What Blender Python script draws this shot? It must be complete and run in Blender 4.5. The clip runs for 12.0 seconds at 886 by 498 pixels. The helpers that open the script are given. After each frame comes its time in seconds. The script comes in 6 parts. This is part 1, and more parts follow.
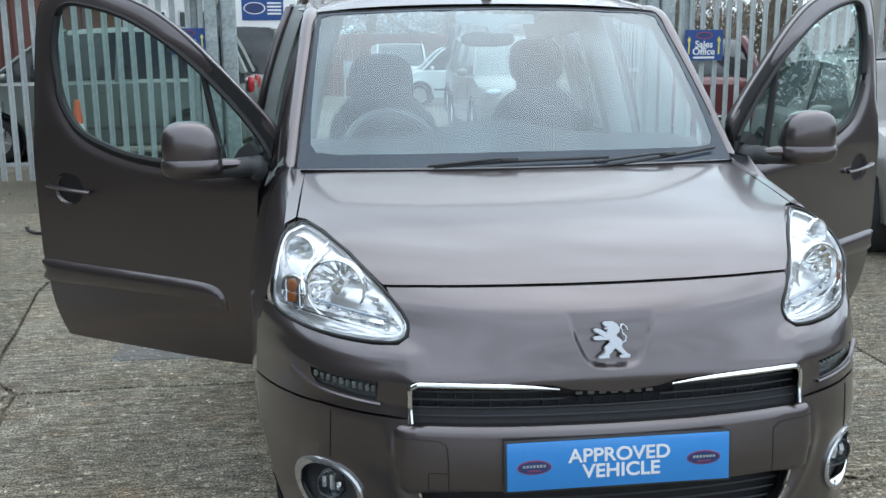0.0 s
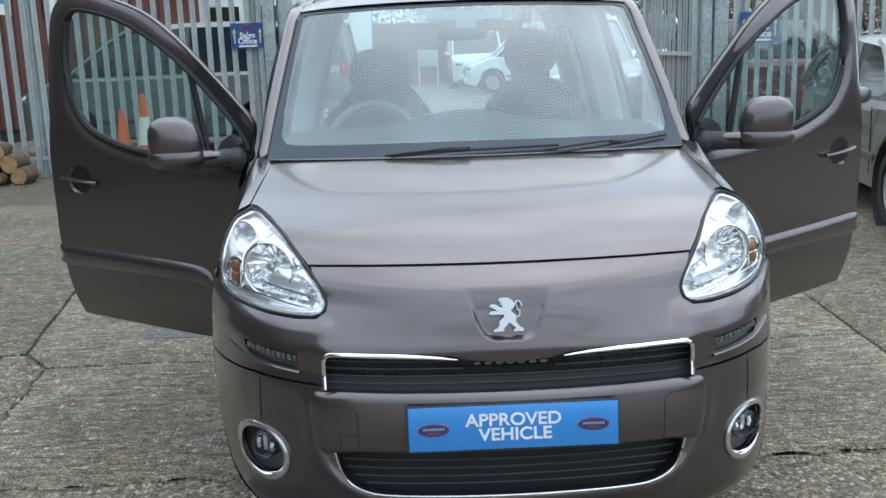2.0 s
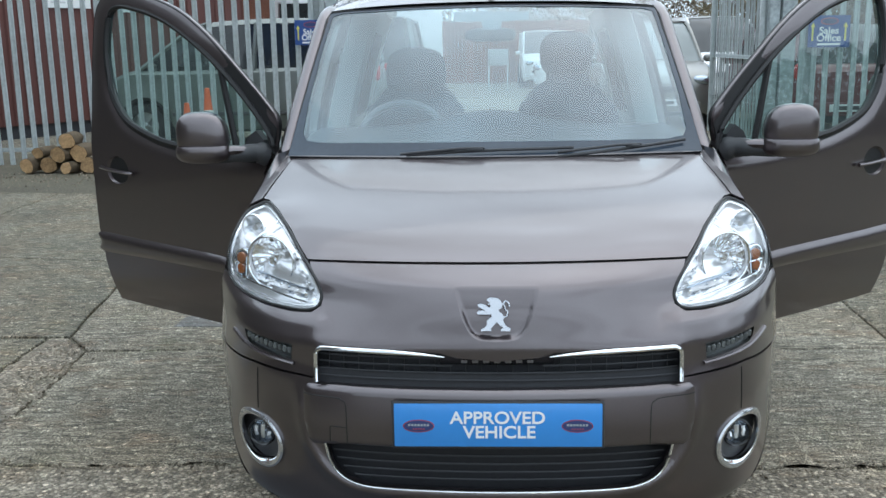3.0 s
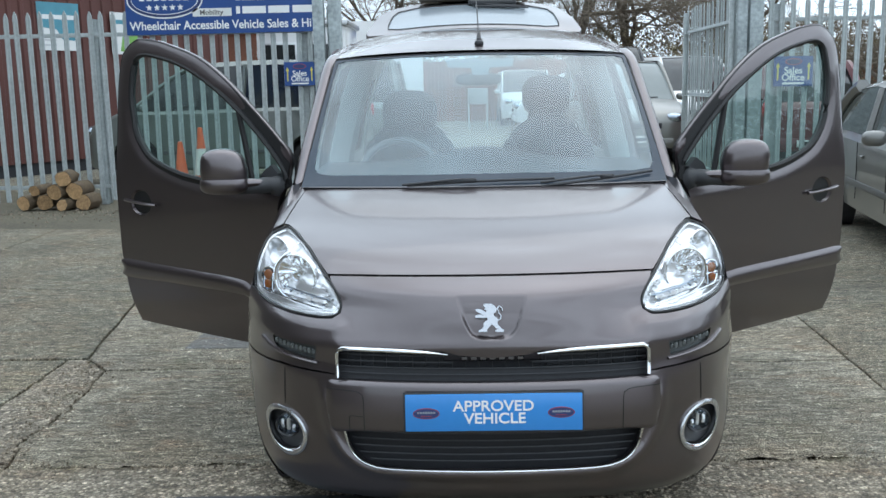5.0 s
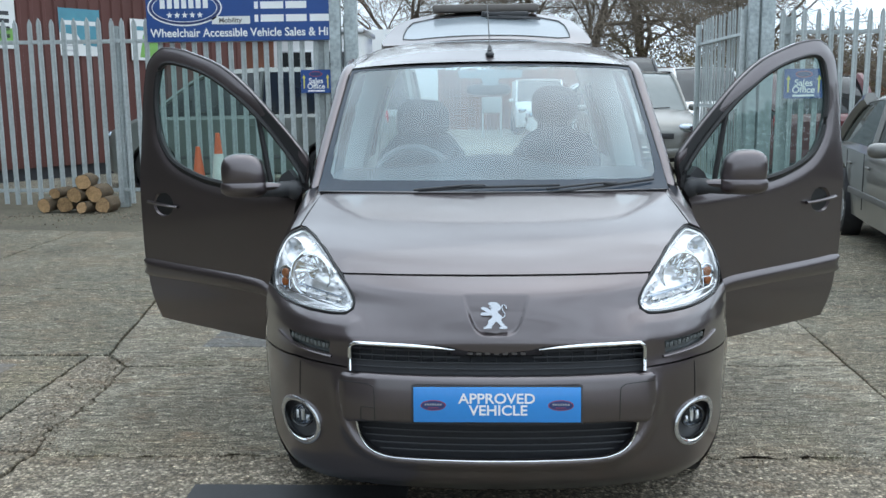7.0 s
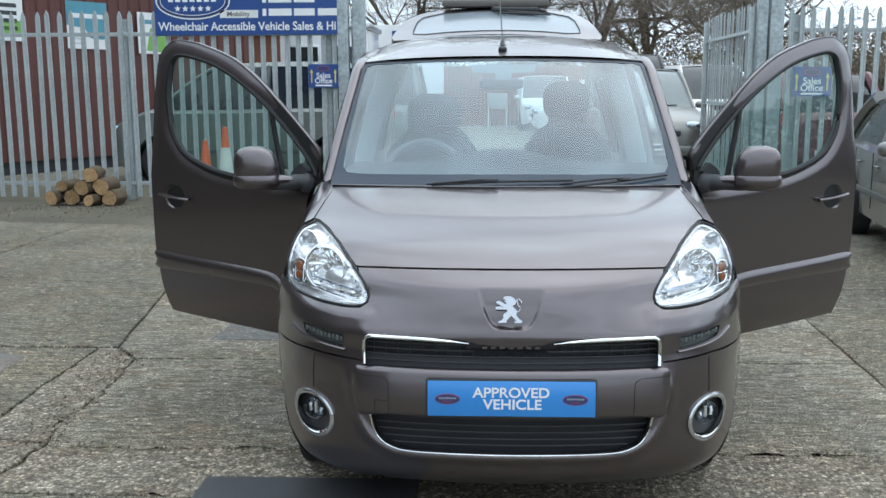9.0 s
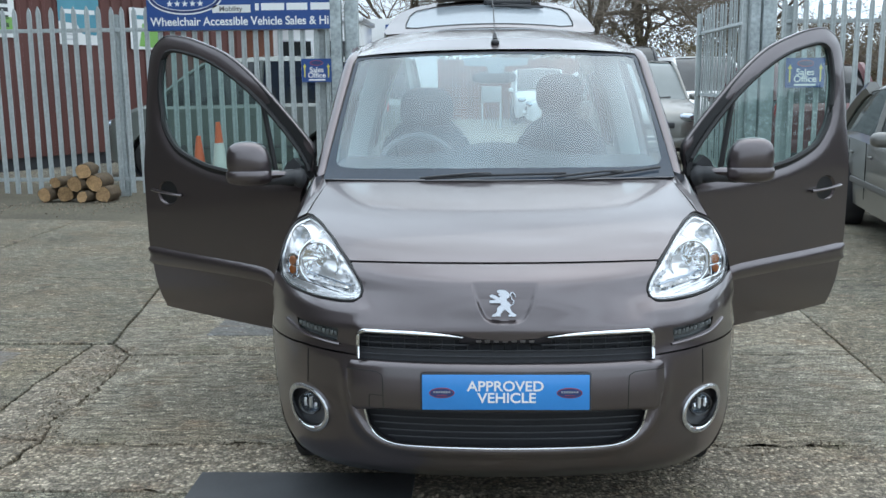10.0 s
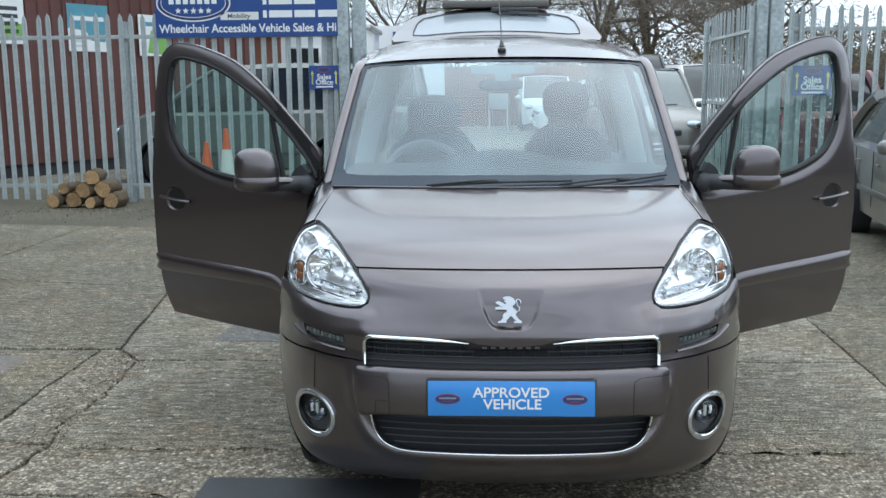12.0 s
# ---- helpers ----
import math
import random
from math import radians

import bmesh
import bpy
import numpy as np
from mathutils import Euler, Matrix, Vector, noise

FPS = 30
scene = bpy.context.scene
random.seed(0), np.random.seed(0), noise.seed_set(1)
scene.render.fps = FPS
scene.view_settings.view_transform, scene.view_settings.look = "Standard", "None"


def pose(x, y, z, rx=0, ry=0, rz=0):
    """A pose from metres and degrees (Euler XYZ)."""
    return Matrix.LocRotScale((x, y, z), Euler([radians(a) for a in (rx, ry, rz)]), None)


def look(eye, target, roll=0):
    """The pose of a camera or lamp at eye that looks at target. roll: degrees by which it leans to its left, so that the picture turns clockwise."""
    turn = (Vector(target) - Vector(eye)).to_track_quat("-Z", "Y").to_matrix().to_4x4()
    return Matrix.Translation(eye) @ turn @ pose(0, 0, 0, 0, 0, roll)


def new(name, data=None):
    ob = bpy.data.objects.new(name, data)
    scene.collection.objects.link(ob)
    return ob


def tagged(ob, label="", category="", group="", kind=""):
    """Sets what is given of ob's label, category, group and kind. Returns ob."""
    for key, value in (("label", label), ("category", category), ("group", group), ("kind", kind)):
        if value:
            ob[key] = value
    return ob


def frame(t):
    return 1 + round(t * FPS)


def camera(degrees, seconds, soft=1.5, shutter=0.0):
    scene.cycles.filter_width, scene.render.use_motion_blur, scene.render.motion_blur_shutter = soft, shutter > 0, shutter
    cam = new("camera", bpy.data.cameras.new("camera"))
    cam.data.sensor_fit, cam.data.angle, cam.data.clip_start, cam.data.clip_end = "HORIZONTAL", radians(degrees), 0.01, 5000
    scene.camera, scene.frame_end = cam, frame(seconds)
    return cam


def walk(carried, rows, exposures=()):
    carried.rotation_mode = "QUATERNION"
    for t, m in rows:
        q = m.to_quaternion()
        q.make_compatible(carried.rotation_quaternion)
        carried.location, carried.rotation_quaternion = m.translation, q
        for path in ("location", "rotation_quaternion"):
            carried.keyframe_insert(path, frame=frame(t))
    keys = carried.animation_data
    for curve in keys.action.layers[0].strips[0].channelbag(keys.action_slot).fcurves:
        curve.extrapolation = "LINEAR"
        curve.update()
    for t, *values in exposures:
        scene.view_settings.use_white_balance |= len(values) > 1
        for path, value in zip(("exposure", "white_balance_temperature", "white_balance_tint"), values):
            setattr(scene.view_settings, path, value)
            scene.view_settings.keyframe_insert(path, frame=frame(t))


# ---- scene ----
cam = camera(49.7, 12.0)
PATH = [
    (0, (-0.639, -1.991, 1.43), (-0.402, -0.044, 1.038), -0.6),
    (0.5, (-0.546, -2.016, 1.44), (-0.293, -0.075, 1.033), 0.0),
    (1, (-0.435, -2.1, 1.447), (-0.277, -0.143, 1.068), -0.9),
    (1.5, (-0.32, -2.204, 1.454), (-0.248, -0.241, 1.079), -0.6),
    (2, (-0.22, -2.232, 1.451), (-0.167, -0.276, 1.036), -1.9),
    (2.5, (-0.109, -2.232, 1.452), (-0.152, -0.272, 1.054), 0.0),
    (3, (-0.021, -2.269, 1.456), (-0.115, -0.314, 1.041), -1.0),
    (4.8, (-0.047, -2.663, 1.488), (-0.12, -0.691, 1.161), -0.9),
    (5, (-0.069, -2.706, 1.478), (-0.12, -0.736, 1.139), -1.2),
    (5.5, (-0.087, -2.81, 1.479), (-0.158, -0.841, 1.136), -0.4),
    (6, (-0.044, -2.865, 1.475), (-0.2, -0.904, 1.115), -1.1),
    (6.5, (-0.043, -2.874, 1.484), (-0.129, -0.903, 1.157), -0.9),
    (8.5, (-0.086, -2.877, 1.485), (-0.166, -0.904, 1.166), -0.2),
    (9, (-0.087, -2.874, 1.476), (-0.172, -0.903, 1.146), -0.2),
    (9.5, (-0.083, -2.872, 1.475), (-0.162, -0.903, 1.136), -0.3),
    (10, (-0.081, -2.873, 1.477), (-0.156, -0.904, 1.134), -0.6),
    (10.5, (-0.074, -2.875, 1.478), (-0.148, -0.907, 1.13), -1.0),
    (11, (-0.077, -2.879, 1.479), (-0.151, -0.91, 1.135), -0.7),
    (11.5, (-0.077, -2.885, 1.481), (-0.159, -0.914, 1.148), -0.7),
    (12, (-0.079, -2.887, 1.479), (-0.168, -0.916, 1.15), -0.5),
]
walk(cam, [(t, look(eye, target, roll)) for t, eye, target, roll in PATH])

# ---- world, sun ----
SUN_EL, SUN_AZ = 69, 45
world = bpy.data.worlds.new("overcast_sky")
scene.world = world
world.use_nodes = True
wn, wl = world.node_tree.nodes, world.node_tree.links
wn.clear()
w_out = wn.new("ShaderNodeOutputWorld")
w_bg = wn.new("ShaderNodeBackground")
w_sky = wn.new("ShaderNodeTexSky")
w_sky.sky_type = 'NISHITA'
w_sky.sun_disc = False
w_sky.sun_elevation = radians(SUN_EL)
w_sky.sun_rotation = radians(SUN_AZ)
w_sky.air_density, w_sky.dust_density, w_sky.ozone_density = 1.0, 4.0, 1.0
w_hsv = wn.new("ShaderNodeHueSaturation")
w_hsv.inputs["Saturation"].default_value = 0.35
w_tc = wn.new("ShaderNodeTexCoord")
w_map = wn.new("ShaderNodeMapping")
w_map.inputs["Scale"].default_value = (1.0, 1.0, 3.2)
w_noise = wn.new("ShaderNodeTexNoise")
w_noise.inputs["Scale"].default_value = 2.6
w_noise.inputs["Detail"].default_value = 6.0
w_ramp = wn.new("ShaderNodeMapRange")
w_ramp.inputs["From Min"].default_value, w_ramp.inputs["From Max"].default_value = 0.3, 0.7
w_ramp.inputs["To Min"].default_value, w_ramp.inputs["To Max"].default_value = 0.50, 1.22
w_cloud = wn.new("ShaderNodeVectorMath")
w_cloud.operation = 'SCALE'
w_cloud.inputs[0].default_value = (11.7, 13.9, 15.9)
w_mix = wn.new("ShaderNodeMixRGB")
w_mix.inputs["Fac"].default_value = 0.82
wl.new(w_tc.outputs["Generated"], w_map.inputs["Vector"])
wl.new(w_map.outputs["Vector"], w_noise.inputs["Vector"])
wl.new(w_noise.outputs["Fac"], w_ramp.inputs["Value"])
# an overcast sky is brightest round the veiled sun
w_dot = wn.new("ShaderNodeVectorMath")
w_dot.operation = 'DOT_PRODUCT'
w_dot.inputs[1].default_value = Vector((0.3, 0.3, 1.1)).normalized()
wl.new(w_tc.outputs["Generated"], w_dot.inputs[0])
w_up = wn.new("ShaderNodeMapRange")
w_up.inputs["From Min"].default_value, w_up.inputs["From Max"].default_value = -0.1, 1.0
w_up.inputs["To Min"].default_value, w_up.inputs["To Max"].default_value = 1.08, 1.70
wl.new(w_dot.outputs["Value"], w_up.inputs["Value"])
w_lum = wn.new("ShaderNodeMath")
w_lum.operation = 'MULTIPLY'
wl.new(w_ramp.outputs["Result"], w_lum.inputs[0])
wl.new(w_up.outputs["Result"], w_lum.inputs[1])
wl.new(w_lum.outputs[0], w_cloud.inputs["Scale"])
wl.new(w_sky.outputs["Color"], w_hsv.inputs["Color"])
wl.new(w_hsv.outputs["Color"], w_mix.inputs["Color1"])
wl.new(w_cloud.outputs["Vector"], w_mix.inputs["Color2"])
wl.new(w_mix.outputs["Color"], w_bg.inputs["Color"])
w_bg.inputs["Strength"].default_value = 0.103
wl.new(w_bg.outputs["Background"], w_out.inputs["Surface"])

sun = new("sun", bpy.data.lights.new("sun", 'SUN'))
sun.data.energy, sun.data.angle, sun.data.color = 0.6, radians(80), (1.0, 0.98, 0.95)
sun.matrix_world = look((0, 0, 30), (-0.3, -0.3, 30 - 1.1))


# ---- materials ----
def mat(name, col, rough=0.6, metal=0.0, grain=0.0, grain_scale=60.0, stain=0.0, stain_scale=3.0,
        bump=0.0, bump_scale=200.0, coat=0.0, coat_rough=0.03, coat_ior=1.5, spec=0.5, island=0.0, per_object=0.0, rough_var=0.0,
        stretch=(1, 1, 1), dark=None):
    m = bpy.data.materials.new(name)
    m.use_nodes = True
    n, l = m.node_tree.nodes, m.node_tree.links
    b = n["Principled BSDF"]
    b.inputs["Roughness"].default_value = rough
    b.inputs["Metallic"].default_value = metal
    b.inputs["Specular IOR Level"].default_value = spec
    b.inputs["Coat Weight"].default_value = coat
    b.inputs["Coat Roughness"].default_value = coat_rough
    b.inputs["Coat IOR"].default_value = coat_ior
    tc = n.new("ShaderNodeTexCoord")
    mp = n.new("ShaderNodeMapping")
    mp.inputs["Scale"].default_value = stretch
    l.new(tc.outputs["Object"], mp.inputs["Vector"])
    value = None

    def add(sock):
        nonlocal value
        if value is None:
            value = sock
        else:
            q = n.new("ShaderNodeMath")
            q.operation = 'ADD'
            l.new(value, q.inputs[0])
            l.new(sock, q.inputs[1])
            value = q.outputs[0]

    def swing(sock, amount):
        q = n.new("ShaderNodeMath")
        q.operation = 'MULTIPLY_ADD'
        l.new(sock, q.inputs[0])
        q.inputs[1].default_value = 2 * amount
        q.inputs[2].default_value = -amount
        add(q.outputs[0])

    def nz(scale, detail=5.0):
        t = n.new("ShaderNodeTexNoise")
        t.inputs["Scale"].default_value = scale
        t.inputs["Detail"].default_value = detail
        l.new(mp.outputs["Vector"], t.inputs["Vector"])
        return t.outputs["Fac"]

    if grain:
        swing(nz(grain_scale), grain * 2)
    if stain:
        swing(nz(stain_scale, 7.0), stain * 2)
    if per_object:
        swing(n.new("ShaderNodeObjectInfo").outputs["Random"], per_object)
    if island:
        swing(n.new("ShaderNodeNewGeometry").outputs["Random Per Island"], island)
    if value is None:
        b.inputs["Base Color"].default_value = (*col, 1)
    else:
        one = n.new("ShaderNodeMath")
        one.operation = 'ADD'
        l.new(value, one.inputs[0])
        one.inputs[1].default_value = 1.0
        one.use_clamp = False
        mx = n.new("ShaderNodeMixRGB")
        d = dark if dark else tuple(c * 0.0 for c in col)
        mx.inputs["Color1"].default_value = (*d, 1)
        mx.inputs["Color2"].default_value = (*col, 1)
        mx.use_clamp = False
        l.new(one.outputs[0], mx.inputs["Fac"])
        if dark:
            one.use_clamp = True
            l.new(mx.outputs["Color"], b.inputs["Base Color"])
        else:
            sc = n.new("ShaderNodeVectorMath")
            sc.operation = 'SCALE'
            sc.inputs[0].default_value = col
            l.new(one.outputs[0], sc.inputs["Scale"])
            l.new(sc.outputs["Vector"], b.inputs["Base Color"])
            n.remove(mx)
    if rough_var:
        q = n.new("ShaderNodeMath")
        q.operation = 'MULTIPLY_ADD'
        l.new(nz(stain_scale * 1.7, 6.0), q.inputs[0])
        q.inputs[1].default_value = 2 * rough_var
        q.inputs[2].default_value = rough - rough_var
        l.new(q.outputs[0], b.inputs["Roughness"])
    if bump:
        bp = n.new("ShaderNodeBump")
        bp.inputs["Strength"].default_value = 0.6
        bp.inputs["Distance"].default_value = bump
        l.new(nz(bump_scale, 4.0), bp.inputs["Height"])
        l.new(bp.outputs["Normal"], b.inputs["Normal"])
    return m


def glass(name, tint=(0.9, 0.95, 0.95), gloss=1.0, haze=0.0, haze_col=(0.5, 0.55, 0.6)):
    """Thin pane: clear with a mirror-like gloss by Fresnel, and a film of dust."""
    m = bpy.data.materials.new(name)
    m.use_nodes = True
    n, l = m.node_tree.nodes, m.node_tree.links
    n.clear()
    out = n.new("ShaderNodeOutputMaterial")
    tr = n.new("ShaderNodeBsdfTransparent")
    tr.inputs["Color"].default_value = (*tint, 1)
    gl = n.new("ShaderNodeBsdfGlossy")
    gl.inputs["Roughness"].default_value = 0.02
    fr = n.new("ShaderNodeLayerWeight")
    fr.inputs["Blend"].default_value = 0.5
    pw = n.new("ShaderNodeMath")
    pw.operation = 'POWER'
    pw.inputs[1].default_value = 4.0
    l.new(fr.outputs["Facing"], pw.inputs[0])
    mu = n.new("ShaderNodeMath")
    mu.operation = 'MULTIPLY_ADD'
    mu.inputs[1].default_value = 0.9 * gloss
    mu.inputs[2].default_value = 0.05 * gloss
    mu.use_clamp = True
    mx = n.new("ShaderNodeMixShader")
    l.new(pw.outputs[0], mu.inputs[0])
    l.new(mu.outputs[0], mx.inputs["Fac"])
    last = tr.outputs[0]
    if haze:
        df = n.new("ShaderNodeBsdfDiffuse")
        df.inputs["Color"].default_value = (*haze_col, 1)
        h = n.new("ShaderNodeMixShader")
        tc = n.new("ShaderNodeTexCoord")
        no = n.new("ShaderNodeTexNoise")
        no.inputs["Scale"].default_value = 2.6
        no.inputs["Detail"].default_value = 4.0
        l.new(tc.outputs["Object"], no.inputs["Vector"])
        q = n.new("ShaderNodeMath")
        q.operation = 'MULTIPLY'
        q.inputs[1].default_value = 2 * haze
        l.new(no.outputs["Fac"], q.inputs[0])
        l.new(q.outputs[0], h.inputs["Fac"])
        l.new(tr.outputs[0], h.inputs[1])
        l.new(df.outputs[0], h.inputs[2])
        last = h.outputs[0]
    l.new(last, mx.inputs[1])
    l.new(gl.outputs[0], mx.inputs[2])
    l.new(mx.outputs[0], out.inputs["Surface"])
    return m


PAINT = mat("brown_metallic_paint", (0.124, 0.103, 0.108), rough=0.34, metal=0.92, grain=0.10, grain_scale=700, coat=1.0, coat_rough=0.075, coat_ior=1.62, rough_var=0.03, bump=0.00006, bump_scale=14)
FOGTRIM = mat("satin_silver_trim", (0.60, 0.61, 0.63), rough=0.24, metal=0.9, rough_var=0.04)
EMBLEM = mat("satin_chrome", (0.50, 0.51, 0.54), rough=0.2, metal=1.0, rough_var=0.05)
CHROME = mat("chrome", (0.86, 0.87, 0.88), rough=0.09, metal=1.0, rough_var=0.03)
REFLECTOR = mat("lamp_reflector", (0.94, 0.95, 0.96), rough=0.12, metal=0.7, grain=0.04, grain_scale=90, rough_var=0.04)
MIRRORED = mat("mirrored_lamp_bowl", (0.95, 0.96, 0.97), rough=0.07, metal=1.0, grain=0.03, grain_scale=90)
# lamp chrome with its shade put into a darker blue-grey colour
DIMCHROME = mat("painted_shade_chrome", (0.42, 0.47, 0.53), rough=0.14, metal=0.9, grain=0.04, grain_scale=90)
HOUSING = mat("lamp_housing", (0.93, 0.93, 0.94), rough=0.13, metal=0.7, grain=0.05, grain_scale=60)
BLACK = mat("black_plastic", (0.040, 0.041, 0.045), rough=0.5, grain=0.1, grain_scale=300, bump=0.0004, bump_scale=900)
GLOSSBLACK = mat("gloss_black_plastic", (0.012, 0.012, 0.014), rough=0.16, grain=0.05, coat=0.3)
VOID = mat("dark_duct", (0.030, 0.031, 0.036), rough=0.7, grain=0.1)
RUBBER = mat("tyre_rubber", (0.018, 0.018, 0.019), rough=0.75, grain=0.15, grain_scale=80, stain=0.1)
SEAL = mat("rubber_seal", (0.01, 0.01, 0.011), rough=0.55, grain=0.08)
ALLOY = mat("alloy_rim", (0.55, 0.56, 0.57), rough=0.3, metal=0.9, stain=0.05)
CLOTH = mat("seat_cloth", (0.022, 0.028, 0.042), rough=0.92, grain=0.1, grain_scale=60)
DASH = mat("dashboard_plastic", (0.04, 0.045, 0.055), rough=0.7, grain=0.08, grain_scale=400, bump=0.0005, bump_scale=700)
TRIM = mat("pale_interior_trim", (0.40, 0.42, 0.42), rough=0.7, grain=0.04, stain=0.03)
HEADLINER = mat("headliner", (0.5, 0.51, 0.5), rough=0.95, grain=0.06, grain_scale=300)
SCREEN = glass("windscreen_glass", (0.64, 0.84, 0.88), gloss=2.1, haze=0.135, haze_col=(0.44, 0.66, 0.78))
FRIT = mat("printed_glass_band", (0.042, 0.056, 0.076), rough=0.1, coat=0.0, spec=0.35, grain=0.05)
VISOR = mat("grey_shaded_glass", (0.15, 0.175, 0.19), rough=0.3, grain=0.04)
PANE = glass("door_glass", (0.66, 0.84, 0.80), gloss=2.0, haze=0.055, haze_col=(0.45, 0.62, 0.62))
LENS = glass("lamp_lens", (0.97, 0.98, 0.99), gloss=0.6)
DARKPANE = mat("dark_car_glass", (0.02, 0.024, 0.026), rough=0.05, spec=0.8, grain=0.1, grain_scale=3)
AMBER = mat("amber_lens", (0.30, 0.115, 0.05), rough=0.15, coat=0.6, grain=0.1, grain_scale=120)
REDLENS = mat("red_lens", (0.45, 0.02, 0.02), rough=0.15, coat=0.6, grain=0.1, grain_scale=90)
PLATEBLUE = mat("plate_blue", (0.042, 0.27, 0.70), rough=0.25, grain=0.02, stain=0.02, coat=0.3)
WHITEINK = mat("white_ink", (0.85, 0.86, 0.87), rough=0.4, grain=0.02, stain=0.02)
LOGOBLUE = mat("logo_navy", (0.03, 0.05, 0.16), rough=0.35, grain=0.04)
LOGORED = mat("logo_red", (0.35, 0.06, 0.09), rough=0.4, grain=0.04)
SIGNBLUE = mat("sign_blue", (0.018, 0.07, 0.26), rough=0.42, grain=0.03, stain=0.08, stain_scale=4)
YELLOWINK = mat("yellow_ink", (0.75, 0.66, 0.12), rough=0.45, stain=0.05)
POSTER = mat("poster_white", (0.76, 0.77, 0.76), rough=0.5, stain=0.05)
POSTERBLUE = mat("poster_teal", (0.08, 0.28, 0.36), rough=0.5, stain=0.1, stain_scale=6)
POSTERGREEN = mat("poster_green", (0.2, 0.42, 0.1), rough=0.5, stain=0.1, stain_scale=6)
GALV = mat("galvanised_steel", (0.41, 0.45, 0.455), rough=0.5, metal=0.1, grain=0.16, grain_scale=24, stain=0.14, stain_scale=5, per_object=0.06, bump=0.0006, bump_scale=60)
CLAD = mat("red_brown_cladding", (0.105, 0.036, 0.029), rough=0.6, grain=0.05, stain=0.14, stain_scale=1.3, stretch=(1, 1, 0.3), island=0.08)
BRICK = mat("red_brick", (0.33, 0.12, 0.075), rough=0.85, grain=0.15, grain_scale=60, stain=0.12, per_object=0.2, island=0.2, bump=0.002, bump_scale=90)
MORTAR = mat("mortar", (0.4, 0.37, 0.33), rough=0.9, grain=0.1)
BARK = mat("bark", (0.145, 0.118, 0.092), rough=0.9, grain=0.2, grain_scale=30, stain=0.15, bump=0.01, bump_scale=25)
TWIG = mat("bare_twigs", (0.20, 0.165, 0.13), rough=0.9, grain=0.15, island=0.25)
HEDGE = mat("brown_hedge_leaves", (0.20, 0.165, 0.10), rough=0.85, island=0.5, grain=0.1)
LOGEND = mat("sawn_wood", (0.40, 0.25, 0.125), rough=0.85, grain=0.25, grain_scale=45, stain=0.3, stain_scale=11, per_object=0.22, bump=0.004, bump_scale=50)
LOGBARK = mat("log_bark", (0.12, 0.088, 0.056), rough=0.95, grain=0.2, grain_scale=35, stain=0.2, stain_scale=8, bump=0.006, bump_scale=60)
CONEORANGE = mat("cone_orange", (0.75, 0.13, 0.04), rough=0.5, grain=0.04, stain=0.12, stain_scale=8)
CONEWHITE = mat("cone_sleeve", (0.72, 0.72, 0.68), rough=0.45, stain=0.15, stain_scale=9)
MATRUBBER = mat("rubber_mat", (0.062, 0.065, 0.069), rough=0.6, grain=0.1, stain=0.15, stain_scale=5, bump=0.001, bump_scale=160)
DIRT = mat("gravel_and_dirt", (0.108, 0.096, 0.068), rough=0.95, grain=0.5, grain_scale=38, stain=0.22, stain_scale=1.1, bump=0.012, bump_scale=70)
SIDEGLASS = mat("green_tinted_car_glass", (0.035, 0.045, 0.043), rough=0.04, spec=0.9, grain=0.1, grain_scale=3)
STRIPGREY = mat("grey_rubbing_strip", (0.10, 0.10, 0.098), rough=0.5, grain=0.06)
# car glass whose pale base colour paints in the sky's reflection
PALEPANE = mat("painted_sky_car_glass", (0.17, 0.20, 0.20), rough=0.06, spec=0.8, grain=0.1, grain_scale=3)
POSTGALV = mat("mottled_galvanised_post", (0.34, 0.385, 0.395), rough=0.5, metal=0.15, grain=0.3, grain_scale=22, stain=0.2, stain_scale=7, bump=0.001, bump_scale=40)
SILVER = mat("silver_paint", (0.22, 0.22, 0.205), rough=0.35, metal=0.5, coat=0.8, stain=0.03)
HATCHPAINT = mat("dull_silver_paint", (0.195, 0.192, 0.182), rough=0.35, metal=0.5, coat=0.8, stain=0.05)
# rear glass coloured pale blue-grey to stand for reflected sky
TAILGLASS = mat("rear_glass", (0.26, 0.30, 0.33), rough=0.2, spec=0.5, coat=0.2, grain=0.05)
DRLCELL = mat("daytime_lamp_cell", (0.085, 0.095, 0.098), rough=0.3, coat=0.6, grain=0.1, grain_scale=150)
LAMPCELL = mat("clear_lamp_cell", (0.125, 0.137, 0.137), rough=0.25, coat=0.6, grain=0.1, grain_scale=150)
SILVERGREEN = mat("grey_green_paint", (0.17, 0.19, 0.175), rough=0.38, metal=0.4, coat=0.7, stain=0.05)
WHITEPAINT = mat("white_van_paint", (0.78, 0.79, 0.79), rough=0.35, coat=0.6, stain=0.04)
DARKPAINT = mat("dark_car_paint", (0.02, 0.022, 0.03), rough=0.3, coat=0.8, stain=0.05)
REDPAINT = mat("maroon_paint", (0.12, 0.015, 0.02), rough=0.35, coat=0.8, stain=0.05)


